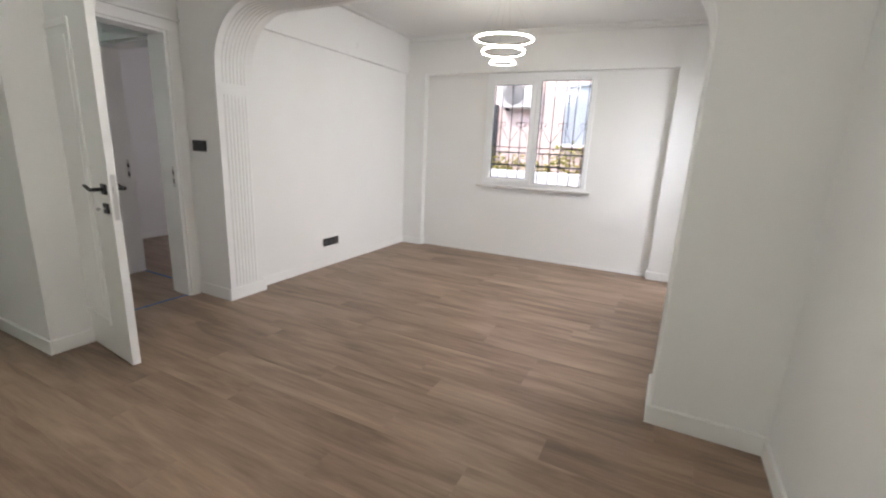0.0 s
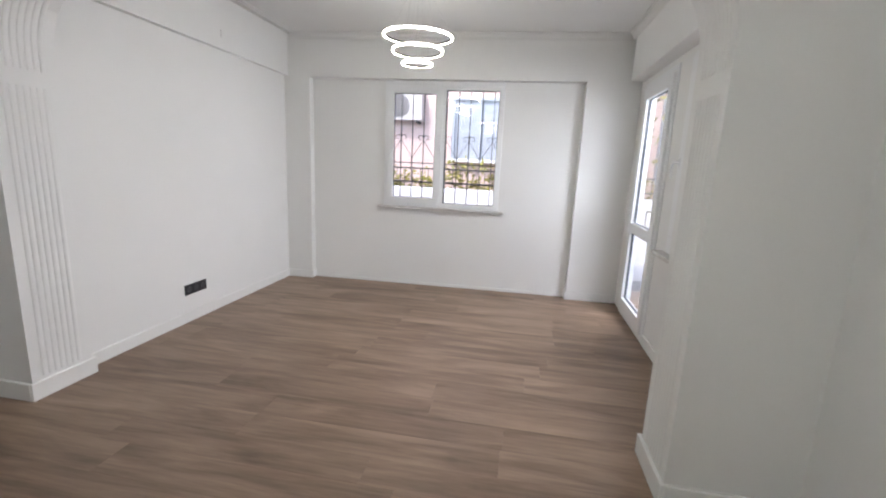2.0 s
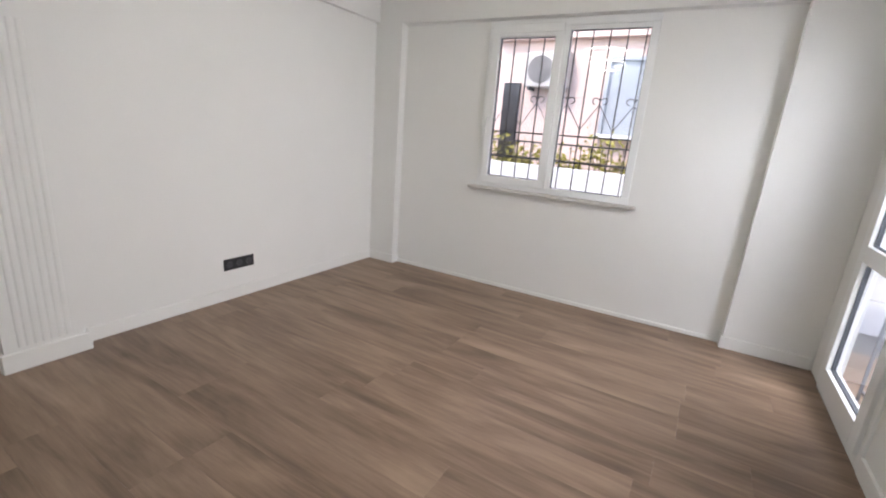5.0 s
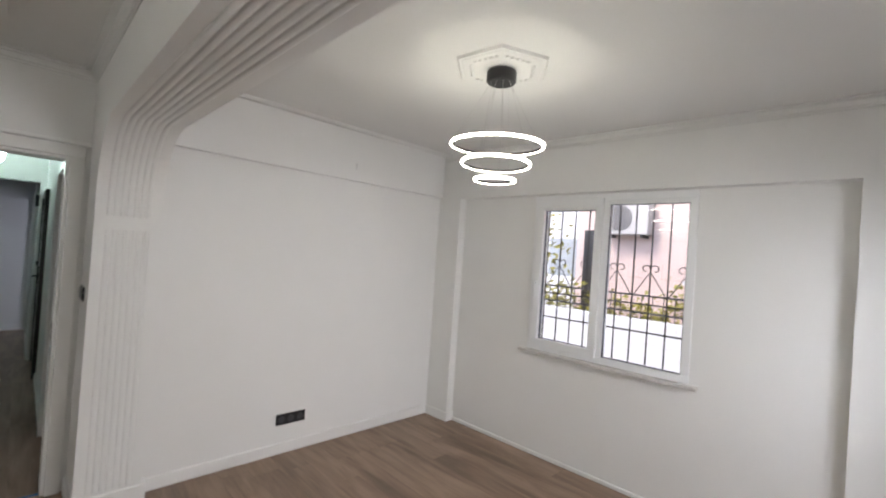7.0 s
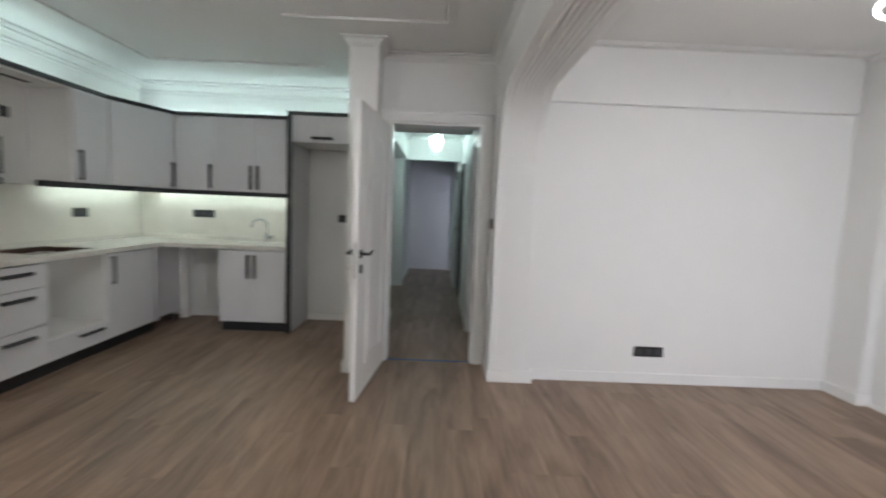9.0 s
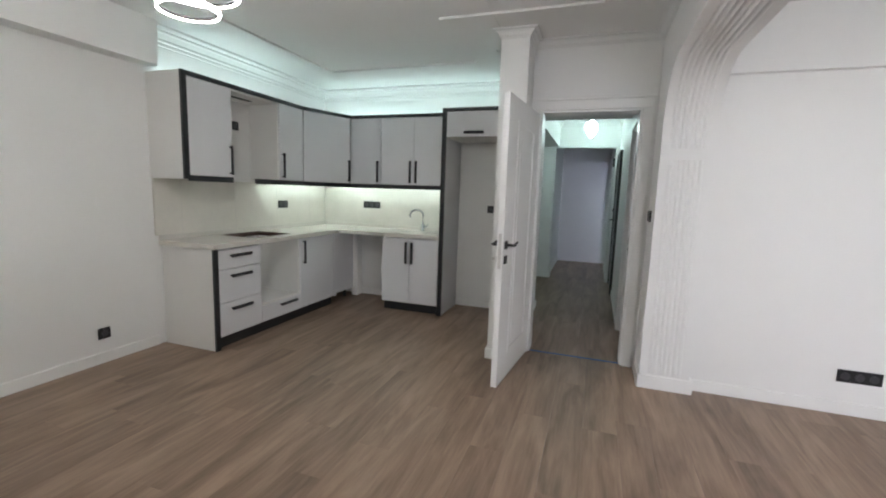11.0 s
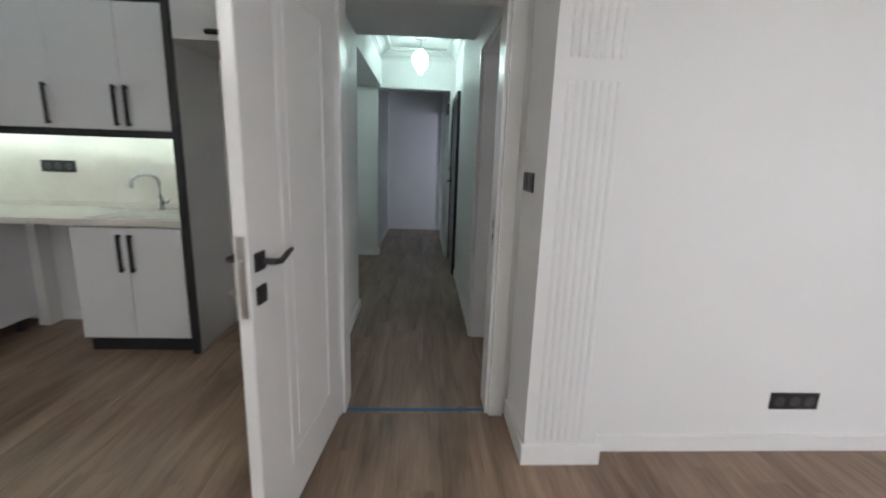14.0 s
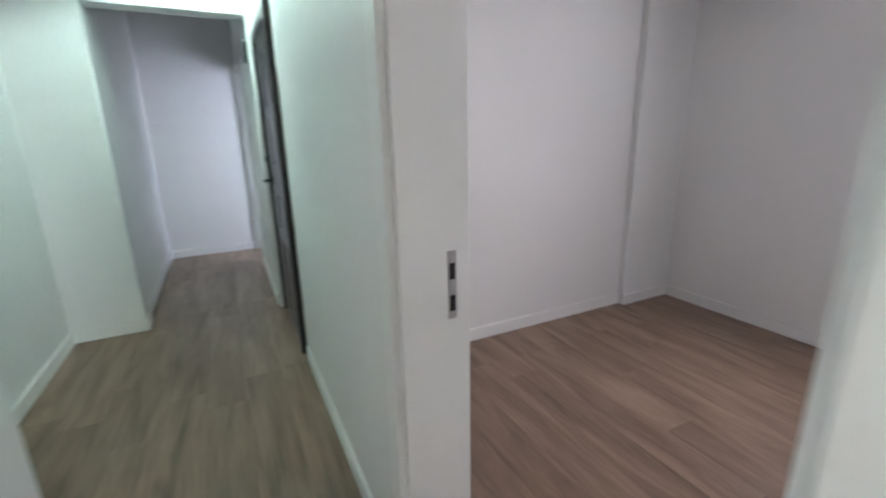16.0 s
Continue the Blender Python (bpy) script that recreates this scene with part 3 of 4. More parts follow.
def window_grille():
    root = thing("window_grille", NORTH @ pose(WX0, 0.36, WZ0), "black wrought iron window grille with scrolls", "grille")
    w, h = WX1 - WX0, WZ1 - WZ0
    for z in (-0.03, 0.245, 0.46, h + 0.05):
        boxes("rail", [(-0.05, w + 0.05, -0.004, 0.004, z, z + 0.012)], IRON, root)
    n = 11
    for i in range(n):
        bm = bmesh.new()
        x = -0.02 + (w + 0.04) * i / (n - 1)
        add_box(bm, x - 0.0045, x + 0.0045, -0.014, -0.004, -0.03, h + 0.05)
        if i % 2 == 1:
            for s in (-1, 1):
                scroll(bm, x, 0.74, -0.01, s)
                tube(bm, [(x, -0.01, 0.72), (x + s * (w + 0.04) / (n - 1), -0.01, 0.52)], 0.004, 5)
        finish("bar", bm, IRON, root)
    for x in (-0.05, w + 0.03):
        for z in (0.1, h - 0.1):
            boxes("bracket", [(x, x + 0.02, -0.075, 0.0, z, z + 0.02)], IRON, root)
    return root


window_grille()

EAST = pose(XE, 5.37, 0, 0, 0, -90)    # local x runs south along the wall, local y outwards


def balcony_door():
    root = thing("balcony_door", EAST, "white plastic balcony door with two glass panes", "door")
    w, h = 0.84, 2.12
    boxes("frame", [(0, 0.05, -0.012, 0.06, 0, h), (w - 0.05, w, -0.012, 0.06, 0, h), (0.05, w - 0.05, -0.012, 0.06, h - 0.05, h), (0.05, w - 0.05, -0.012, 0.06, 0.0, 0.05)], PVC, root, bevel=0.004)
    boxes("leaf", [(0.04, 0.13, -0.03, 0.035, 0.055, h - 0.055), (w - 0.13, w - 0.04, -0.03, 0.035, 0.055, h - 0.055), (0.13, w - 0.13, -0.03, 0.035, 0.055, 0.17), (0.13, w - 0.13, -0.03, 0.035, 0.80, 0.89), (0.13, w - 0.13, -0.03, 0.035, h - 0.15, h - 0.055)], PVC, root, bevel=0.004)
    pane(0.13, w - 0.13, 0.17, 0.80, 0.005, root)
    pane(0.13, w - 0.13, 0.89, h - 0.15, 0.005, root)
    window_handle(w - 0.085, -0.03, 1.05, root)
    return root


balcony_door()


def east_window():
    root = thing("window_2", pose(XE, 4.25, 0.80, 0, 0, -90), "white plastic casement window above a marble sill", "window")
    root["kind"] = "structure"
    w, h = 0.95, 1.32
    pane_frame("frame", 0, w, 0.0, h, 0.05, -0.012, 0.06, root)
    pane_frame("sash", 0.035, w - 0.035, 0.035, h - 0.035, 0.095, -0.032, 0.03, root)
    pane(0.13, w - 0.13, 0.13, h - 0.13, 0.01, root)
    window_handle(0.068, -0.032, 0.62, root)
    boxes("sill", [(-0.12, w - 0.02, -0.075, -0.0, -0.032, -0.001)], MARBLE, root, bevel=0.005)
    return root


east_window()
# unseen window, added as a source of light for the side room
root = thing("window_3", pose(-4.25, 5.5, 0.85), "unseen white plastic window added to light the side room", "window")
root["kind"] = "structure"
pane_frame("frame", 0, 0.90, 0, 1.30, 0.06, -0.01, 0.06, root)
pane(0.06, 0.84, 0.06, 1.24, 0.02, root)


# ---- lamps ----
def ring_chandelier(at, drop, label, led=RING):
    """Three glowing rings one below another on thin wires from a black canopy; origin on the ceiling."""
    root = thing("ring_chandelier", at, label, "chandelier", "ring chandeliers")
    bm = bmesh.new()
    lathe(bm, [(0.070, 0.0), (0.076, -0.008), (0.076, -0.055), (0.070, -0.062), (0.02, -0.063)], steps=32)
    tagged(finish("canopy", bm, BLACK, root, smooth=False), "gloss black round ceiling canopy")
    wires = bmesh.new()
    for k, (r, z, tilt) in enumerate(((0.240, -drop, 1.5), (0.178, -drop - 0.095, -1.5), (0.107, -drop - 0.180, 1.0))):
        m = pose(0, 0, z, tilt, tilt * 0.6, 0)
        for name, mat, ri, ro, z0, z1 in (("led_band", led, r - 0.006, r, -0.006, 0.006), ("ring_frame", BLACK, r - 0.013, r - 0.0062, -0.0045, 0.008)):
            bm = bmesh.new()
            n = 72
            loops = [[bm.verts.new(m @ Vector((q * math.cos(2 * math.pi * i / n), q * math.sin(2 * math.pi * i / n), zz))) for i in range(n)] for q, zz in ((ri, z0), (ro, z0), (ro, z1), (ri, z1))]
            for a in range(4):
                for i in range(n):
                    bm.faces.new((loops[a][i], loops[a][(i + 1) % n], loops[(a + 1) % 4][(i + 1) % n], loops[(a + 1) % 4][i]))
            finish(name, bm, mat, root)
        for j in range(3):
            a = 2 * math.pi * j / 3 + k * 0.7
            tube(wires, [(0.05 * math.cos(a), 0.05 * math.sin(a), -0.06), (m @ Vector(((r - 0.008) * math.cos(a), (r - 0.008) * math.sin(a), 0.012)))], 0.0008, 4)
    finish("wire", wires, STEEL, root)
    return root


CH = ring_chandelier(pose(-1.12, 4.175, H - 0.016), 0.385, "three-ring led chandelier with black canopy, switched on")
ring_chandelier(pose(-0.80, 0.84, H - 0.002), 0.399, "three-ring led chandelier over the kitchen floor, switched on", RING2)


def medallion(at):
    bm = bmesh.new()
    for r, z0, z1 in ((0.26, 0.0, -0.012), (0.235, -0.012, -0.015), (0.13, -0.012, -0.0155)):
        a = [bm.verts.new((r * math.cos(math.pi / 3 * i), r * math.sin(math.pi / 3 * i), z0)) for i in range(6)]
        b = [bm.verts.new(((r - 0.012) * math.cos(math.pi / 3 * i), (r - 0.012) * math.sin(math.pi / 3 * i), z1)) for i in range(6)]
        for i in range(6):
            bm.faces.new((a[i], a[(i + 1) % 6], b[(i + 1) % 6], b[i]))
        bm.faces.new(b)
    for i in range(6):
        for k in range(5):
            t = (k + 1) / 6
            p = Vector((math.cos(math.pi / 3 * i), math.sin(math.pi / 3 * i), 0)).lerp(Vector((math.cos(math.pi / 3 * (i + 1)), math.sin(math.pi / 3 * (i + 1)), 0)), t) * 0.18
            lathe(bm, [(0.012, -0.0145), (0.012, -0.017), (0.005, -0.021)], centre=(p.x, p.y, 0), steps=8)
    return structure(finish("trim_medallion", bm, CEIL, at=at), "white hexagonal plaster ceiling rose")


medallion(pose(-1.12, 4.175, H, 0, 0, 8))


def passage_lamp(at):
    root = thing("ceiling_lamp", at, "glowing twisted ring led ceiling lamp", "ceiling lamp")
    bm = bmesh.new()
    lathe(bm, [(0.06, 0.0), (0.06, -0.03), (0.05, -0.035)], steps=24)
    tube(bm, [(0, 0, -0.03), (0, 0, -0.14)], 0.006, 8)
    finish("canopy", bm, CHROME, root)
    bm = bmesh.new()
    for s, (rx, rz, tz, tl) in enumerate(((0.10, 0.12, 0, 0), (0.085, 0.10, 60, 12), (0.07, 0.09, 120, -12))):
        m = pose(0, 0, -0.26, tl, 0, tz)
        pts = [m @ Vector((rx * math.cos(2 * math.pi * i / 28), 0.02 * math.sin(4 * math.pi * i / 28), rz * math.sin(2 * math.pi * i / 28))) for i in range(29)]
        tube(bm, pts, 0.0085, 6)
    finish("led_loop", bm, HALLLED, root)
    return root


passage_lamp(pose(-6.19, 2.22, H))


# ---- sockets and switches ----
def socket(at, n, label, rocker=False):
    """A black plate facing -y with n round sockets or rockers."""
    root = thing("switch" if rocker else "socket", at, label, "switch" if rocker else "socket", "switches" if rocker else "sockets")
    w = 0.075 * n + 0.012
    boxes("plate", [(-w / 2, w / 2, -0.009, 0, -0.042, 0.042)], SOCKET, root, bevel=0.003)
    for i in range(n):
        x = -w / 2 + 0.006 + 0.075 * (i + 0.5)
        if rocker:
            boxes("rocker", [(x - 0.031, x + 0.031, -0.013, -0.009, -0.031, 0.031)], SOCKET, root, bevel=0.002)
        else:
            bm = bmesh.new()
            lathe(bm, [(0.026, 0.0), (0.026, 0.0015), (0.020, 0.0018), (0.019, 0.0004)], steps=20, m=pose(x, -0.009, 0, 90, 0, 0))
            finish("insert", bm, SOCKETFACE, root)
    return root


socket(pose(-2.90, 4.045, 0.262, 0, 0, 90), 3, "black double socket on the white wall")
socket(pose(-3.055, 2.745, 1.238), 2, "black double light switch beside the door", True)
socket(pose(-1.61, -1.08, 0.227, 0, 0, 180), 1, "black single socket above the skirting")
socket(pose(-2.92, -1.068, 1.95, 0, 0, 180), 1, "black socket inside the extractor gap")
socket(pose(-3.60, -1.068, 1.17, 0, 0, 180), 2, "black double socket on the splashback")
socket(pose(-4.438, -0.36, 1.178, 0, 0, 90), 3, "black triple socket on the splashback")
socket(pose(-3.47, 1.585, 1.20), 1, "black single socket on the white pier")
socket(pose(-4.45, 1.205, 1.184, 0, 0, 90), 1, "black socket in the fridge niche")


def wire_stub(at):
    root = thing("wire_stub", at, "thin grey wire end sticking out of the beam", "wire")
    bm = bmesh.new()
    tube(bm, [(0, 0, 0), (0.012, 0.004, 0.012), (0.014, 0.006, -0.012), (0.012, 0.0, -0.045)], 0.0022, 6)
    finish("wire", bm, STEEL, root)
    return root


wire_stub(pose(-2.851, 4.44, 2.32))


# ---- kitchen units ----
def bar(parent, p, q, out):
    """A black bar handle from p to q on a face whose outward way is out."""
    o = Vector(out) * 0.028
    p, q = Vector(p), Vector(q)
    d = (q - p).normalized()
    bm = bmesh.new()
    for e in (p + d * 0.012, q - d * 0.012):
        tube(bm, [e, e + o], 0.0075, 6)
    a, b = p + o, q + o
    tube(bm, [a, b], 0.0145, 4)
    return finish("handle", bm, BLACK, parent)


def base_left():
    root = thing("base_cabinet", pose(0, 0, 0), "light grey base units with drawers and empty oven space", "cabinet")
    yf = -0.515
    boxes("body", [(-2.115, -2.095, -1.06, yf + 0.018, 0, 0.85), (-2.62, -2.60, -1.06, yf, 0.10, 0.85), (-3.18, -3.16, -1.06, yf, 0.10, 0.85), (-3.80, -3.78, -1.06, yf, 0.10, 0.85), (-3.78, -2.115, -1.075, -1.06, 0.10, 0.85), (-3.78, -2.115, -1.06, yf, 0.10, 0.118), (-3.16, -2.62, -1.06, yf, 0.262, 0.28)], CARCASS, root)
    boxes("edge_strip", [(-2.135, -2.092, yf, yf + 0.022, 0, 0.85)], EDGE, root, bevel=0.002)
    boxes("plinth", [(-3.80, -2.12, yf - 0.045, yf - 0.03, 0, 0.10)], EDGE, root)
    for z0, z1 in ((0.108, 0.388), (0.394, 0.668), (0.674, 0.838)):
        d = boxes("drawer", [(-2.607, -2.137, yf, yf + 0.019, z0, z1)], CABINET, root, bevel=0.002)
        bar(d, (-2.47, yf + 0.019, z1 - 0.055), (-2.25, yf + 0.019, z1 - 0.055), (0, 1, 0))
    d = boxes("drawer", [(-3.168, -2.613, yf, yf + 0.019, 0.108, 0.262)], CABINET, root, bevel=0.002)
    bar(d, (-3.08, yf + 0.019, 0.225), (-2.85, yf + 0.019, 0.225), (0, 1, 0))
    d = boxes("door", [(-3.775, -3.174, yf, yf + 0.019, 0.108, 0.838)], CABINET, root, bevel=0.002)
    bar(d, (-3.215, yf + 0.019, 0.58), (-3.215, yf + 0.019, 0.82), (0, 1, 0))
    boxes("post", [(-3.83, -3.78, yf - 0.03, yf + 0.022, 0.10, 0.85)], CABINET, root, bevel=0.003)
    boxes("side_panel", [(-4.31, -3.83, yf - 0.06, yf - 0.04, 0.10, 0.85)], CABINET, root, bevel=0.002)
    boxes("filler", [(-4.43, -4.31, yf - 0.06, yf + 0.02, 0.0, 0.85)], CARCASS, root, bevel=0.002)
    for x in (-4.2, -3.85):
        bm = bmesh.new()
        lathe(bm, [(0.02, 0), (0.02, 0.1)], centre=(x, yf - 0.10, 0), steps=12)
        finish("foot", bm, EDGE, root)
    return root


def base_sink():
    root = thing("sink_cabinet", pose(0, 0, 0), "light grey sink base unit with two doors", "cabinet")
    xf = -3.885
    boxes("body", [(-4.43, xf, 0.09, 0.108, 0.10, 0.85), (-4.43, xf, 0.75, 0.766, 0.10, 0.85), (-4.43, xf, 0.108, 0.75, 0.10, 0.118), (-4.43, -4.415, 0.108, 0.75, 0.118, 0.85)], CARCASS, root)
    boxes("plinth", [(xf - 0.045, xf - 0.03, 0.10, 0.766, 0, 0.10)], EDGE, root)
    for y0, y1, hy in ((0.092, 0.427, 0.395), (0.431, 0.764, 0.463)):
        d = boxes("door", [(xf, xf + 0.019, y0, y1, 0.108, 0.838)], CABINET, root, bevel=0.002)
        bar(d, (xf + 0.019, hy, 0.56), (xf + 0.019, hy, 0.80), (1, 0, 0))
    return root


def worktop():
    root = thing("worktop", pose(0, 0, 0), "cream quartz corner worktop with a hob cut-out", "worktop")
    x0, x1, y0, y1 = -3.14, -2.66, -1.0, -0.60
    top = [(-2.66, -2.08, -1.08, -0.48, 0.85, 0.89), (x0, x1, -1.08, y0, 0.85, 0.89), (x0, x1, y1, -0.48, 0.85, 0.89), (-4.45, x0, -1.08, -0.48, 0.85, 0.89), (-4.45, -3.86, -0.48, 0.775, 0.85, 0.89)]
    boxes("top", top, QUARTZ, root)
    boxes("upstand", [(-4.45, -2.08, -1.08, -1.062, 0.89, 0.93), (-4.45, -4.432, -1.062, 0.775, 0.89, 0.93)], QUARTZ, root, bevel=0.002)
    boxes("hob_cutout_edge", [(x0 - 0.004, x1 + 0.004, y0 - 0.004, y0 + 0.012, 0.853, 0.893), (x0 - 0.004, x1 + 0.004, y1 - 0.012, y1 + 0.004, 0.853, 0.893), (x0 - 0.004, x0 + 0.012, y0 + 0.012, y1 - 0.012, 0.853, 0.893), (x1 - 0.012, x1 + 0.004, y0 + 0.012, y1 - 0.012, 0.853, 0.893)], CUT, root)
    return root


def tap():
    root = thing("kitchen_tap", pose(-4.32, 0.40, 0.89), "chrome swan-neck kitchen tap", "tap")
    bm = bmesh.new()
    lathe(bm, [(0.028, 0.0), (0.026, 0.012), (0.019, 0.02), (0.019, 0.085), (0.014, 0.095)], steps=20)
    finish("base", bm, CHROME, root, smooth=True)
    bm = bmesh.new()
    pts = [(0, 0, 0.08), (0, 0, 0.20)] + [(0.055 - 0.055 * math.cos(a * math.pi / 8), -0.06 + 0.06 * math.cos(a * math.pi / 8), 0.20 + 0.055 * math.sin(a * math.pi / 8)) for a in range(1, 9)] + [(0.112, -0.122, 0.165)]
    tube(bm, pts, 0.0105, 10)
    finish("spout", bm, CHROME, root, smooth=True)
    bm = bmesh.new()
    tube(bm, [(0, 0.015, 0.055), (0, 0.05, 0.06)], 0.013, 10)
    tube(bm, [(0, 0.048, 0.06), (0.01, 0.075, 0.085)], 0.005, 6)
    finish("handle", bm, CHROME, root, smooth=True)
    return root


def sink():
    root = thing("kitchen_sink", pose(-4.13, 0.43, 0.89), "cream inset kitchen sink rim in the worktop", "sink")
    boxes("rim", frame_boxes(-0.19, 0.19, -0.28, 0.28, 0.02, 0.0, 0.006), QUARTZ, root, bevel=0.002)
    return root


base_left()
base_sink()
worktop()
sink()
tap()
structure(boxes("trim_splashback", [(-4.45, -2.05, -1.08, -1.068, 0.93, 1.43), (-4.45, -4.438, -1.068, 0.775, 0.93, 1.43)], TILE), "cream stone-look splashback slabs")
structure(boxes("trim_splashback", [(-2.3 - 0.6 * i - 0.001, -2.3 - 0.6 * i + 0.001, -1.068, -1.0675, 0.93, 1.4) for i in range(4)] + [(-4.438, -4.4375, -0.08 + 0.6 * i - 0.001, -0.08 + 0.6 * i + 0.001, 0.93, 1.4) for i in range(2)], MARBLE), "thin joints between splashback slabs")


def upper_cabinet():
    root = thing("wall_cabinet", pose(0, 0, 0), "light grey wall units with black trim, extractor gap empty", "cabinet")
    zb, zt, yf, xf = 1.405, 2.235, -0.72, -4.12
    boxes("body", [(-2.06, -2.04, -1.08, yf, zb, zt), (-2.54, -2.52, -1.068, yf, zb + 0.03, zt - 0.03), (-3.14, -3.12, -1.068, yf, zb + 0.03, zt - 0.03),
                   (-2.52, -2.06, -1.068, yf - 0.002, zb + 0.002, zb + 0.02), (-3.50, -3.14, -1.068, yf - 0.002, zb + 0.002, zb + 0.02),
                   (-3.50, -2.06, -1.068, yf - 0.002, zt - 0.05, zt - 0.034), (-3.14, -2.54, -1.078, -1.068, zb, zt - 0.03)], CARCASS, root)
    boxes("shelf", [(-3.12, -2.54, -1.068, -0.95, zb + 0.0, zb + 0.02)], CARCASS, root)
    # no cut in the board: a dark block painted as the slot's shade
    boxes("vent_slot", [(-2.96, -2.72, -0.93, -0.88, zt - 0.054, zt - 0.0505)], RECESS_SHADE, root)
    # black trim
    bm = bmesh.new()
    add_box(bm, -2.083, -2.04, yf, yf + 0.024, zb, zt)
    add_box(bm, -2.52, -2.083, yf, yf + 0.024, zb - 0.016, zb + 0.030)
    add_box(bm, -3.50, -2.80, yf, yf + 0.024, zb - 0.016, zb + 0.030)
    add_box(bm, -3.50, -2.083, yf, yf + 0.024, zt - 0.036, zt)
    add_box(bm, xf, xf + 0.024, -0.47, 0.775, zb - 0.016, zb + 0.030)
    add_box(bm, xf, xf + 0.024, -0.47, 0.775, zt - 0.036, zt)
    p, q = Vector((-3.50, yf + 0.024, 0)), Vector((xf + 0.024, -0.47, 0))
    d = (q - p)
    turn = math.degrees(math.atan2(d.y, d.x))
    dm = pose(p.x, p.y, 0, 0, 0, turn)
    for z0, z1 in ((zb - 0.016, zb + 0.030), (zt - 0.036, zt)):
        add_box(bm, 0, d.length, 0, 0.022, z0, z1, m=dm)
    finish("trim", bm, EDGE, root)
    z0, z1 = zb + 0.032, zt - 0.039
    for x0, x1, hx in ((-2.515, -2.086, -2.49), (-3.495, -3.13, -3.165)):
        dd = boxes("door", [(x0, x1, yf, yf + 0.019, z0, z1)], CABINET, root, bevel=0.002)
        bar(dd, (hx, yf + 0.019, z0 + 0.022), (hx, yf + 0.019, z0 + 0.27), (0, 1, 0))
    bm = bmesh.new()
    add_box(bm, 0.004, d.length - 0.004, 0.001, 0.019, z0, z1, 0.002, dm)
    dd = finish("door", bm, CABINET, root)
    o = dm.to_3x3() @ Vector((0, -1, 0))
    hp = dm @ Vector((d.length - 0.04, 0.001, 0))
    bar(dd, (hp.x, hp.y, z0 + 0.022), (hp.x, hp.y, z0 + 0.27), o)
    for y0, y1, hy in ((-0.466, -0.066, -0.10), (-0.062, 0.354, 0.32), (0.358, 0.768, 0.392)):
        dd = boxes("door", [(xf, xf + 0.019, y0, y1, z0, z1)], CABINET, root, bevel=0.002)
        bar(dd, (xf + 0.019, hy, z0 + 0.022), (xf + 0.019, hy, z0 + 0.27), (1, 0, 0))
    # tops and bottoms of the corner and the far run
    bm = bmesh.new()
    for zz in (zb + 0.002, zt - 0.05):
        lo = [bm.verts.new((x, y, zz)) for x, y in ((-3.50, yf - 0.002), (xf - 0.002, -0.47), (xf - 0.002, 0.772), (-4.438, 0.772), (-4.438, -1.068), (-3.50, -1.068))]
        hi = [bm.verts.new((v.co.x, v.co.y, zz + 0.016)) for v in lo]
        bm.faces.new(lo)
        bm.faces.new(hi)
        for i in range(6):
            bm.faces.new((lo[i], lo[(i + 1) % 6], hi[(i + 1) % 6], hi[i]))
    finish("board", bm, CARCASS, root)
    boxes("led_strip", [(-3.45, -2.15, -1.03, -1.015, zt - 0.030, zt - 0.024)], STRIP, root)
    boxes("led_strip", [(-4.39, -4.375, -0.95, 0.75, zt - 0.030, zt - 0.024)], STRIP, root)
    boxes("led_strip", [(-4.30, -3.25, -0.97, -0.955, zb - 0.005, zb + 0.001)], UNDER, root)
    boxes("led_strip", [(-4.345, -4.33, -0.85, 0.74, zb - 0.005, zb + 0.001)], UNDER, root)
    return root


upper_cabinet()


def fridge_housing():
    root = thing("fridge_housing", pose(0, 0, 0), "tall black-edged fridge housing with top cupboard, empty", "cabinet")
    xf = -3.885
    boxes("side_panel", [(-4.44, xf, 0.778, 0.812, 0, 2.235)], CABINET, root)
    boxes("edge_strip", [(xf, xf + 0.024, 0.774, 0.820, 0, 2.24), (xf, xf + 0.024, 0.820, 1.58, 2.205, 2.24)], EDGE, root, bevel=0.002)
    boxes("body", [(-4.44, xf, 0.812, 1.575, 1.945, 1.963), (-4.44, xf, 0.812, 1.575, 2.215, 2.235)], CARCASS, root)
    d = boxes("door", [(xf, xf + 0.019, 0.824, 1.575, 1.945, 2.202)], CABINET, root, bevel=0.002)
    bar(d, (xf + 0.019, 1.02, 1.985), (xf + 0.019, 1.23, 1.985), (0.9, 0, 0))
    boxes("led_strip", [(-4.39, -4.375, 0.85, 1.55, 2.237, 2.243)], STRIP, root)
    return root


fridge_housing()
root = thing("junction_cover", pose(-4.33, -1.08, 2.29), "small white wall box above the units", "cover")
boxes("cap", [(-0.065, 0.065, 0.0, 0.05, 0, 0.075)], GLOSS, root, bevel=0.012)


# ---- outdoors ----
structure(boxes("ground", [(-300, 300, -300, 600, -0.6, -0.25)], GROUND), "pale concrete ground reaching far away")


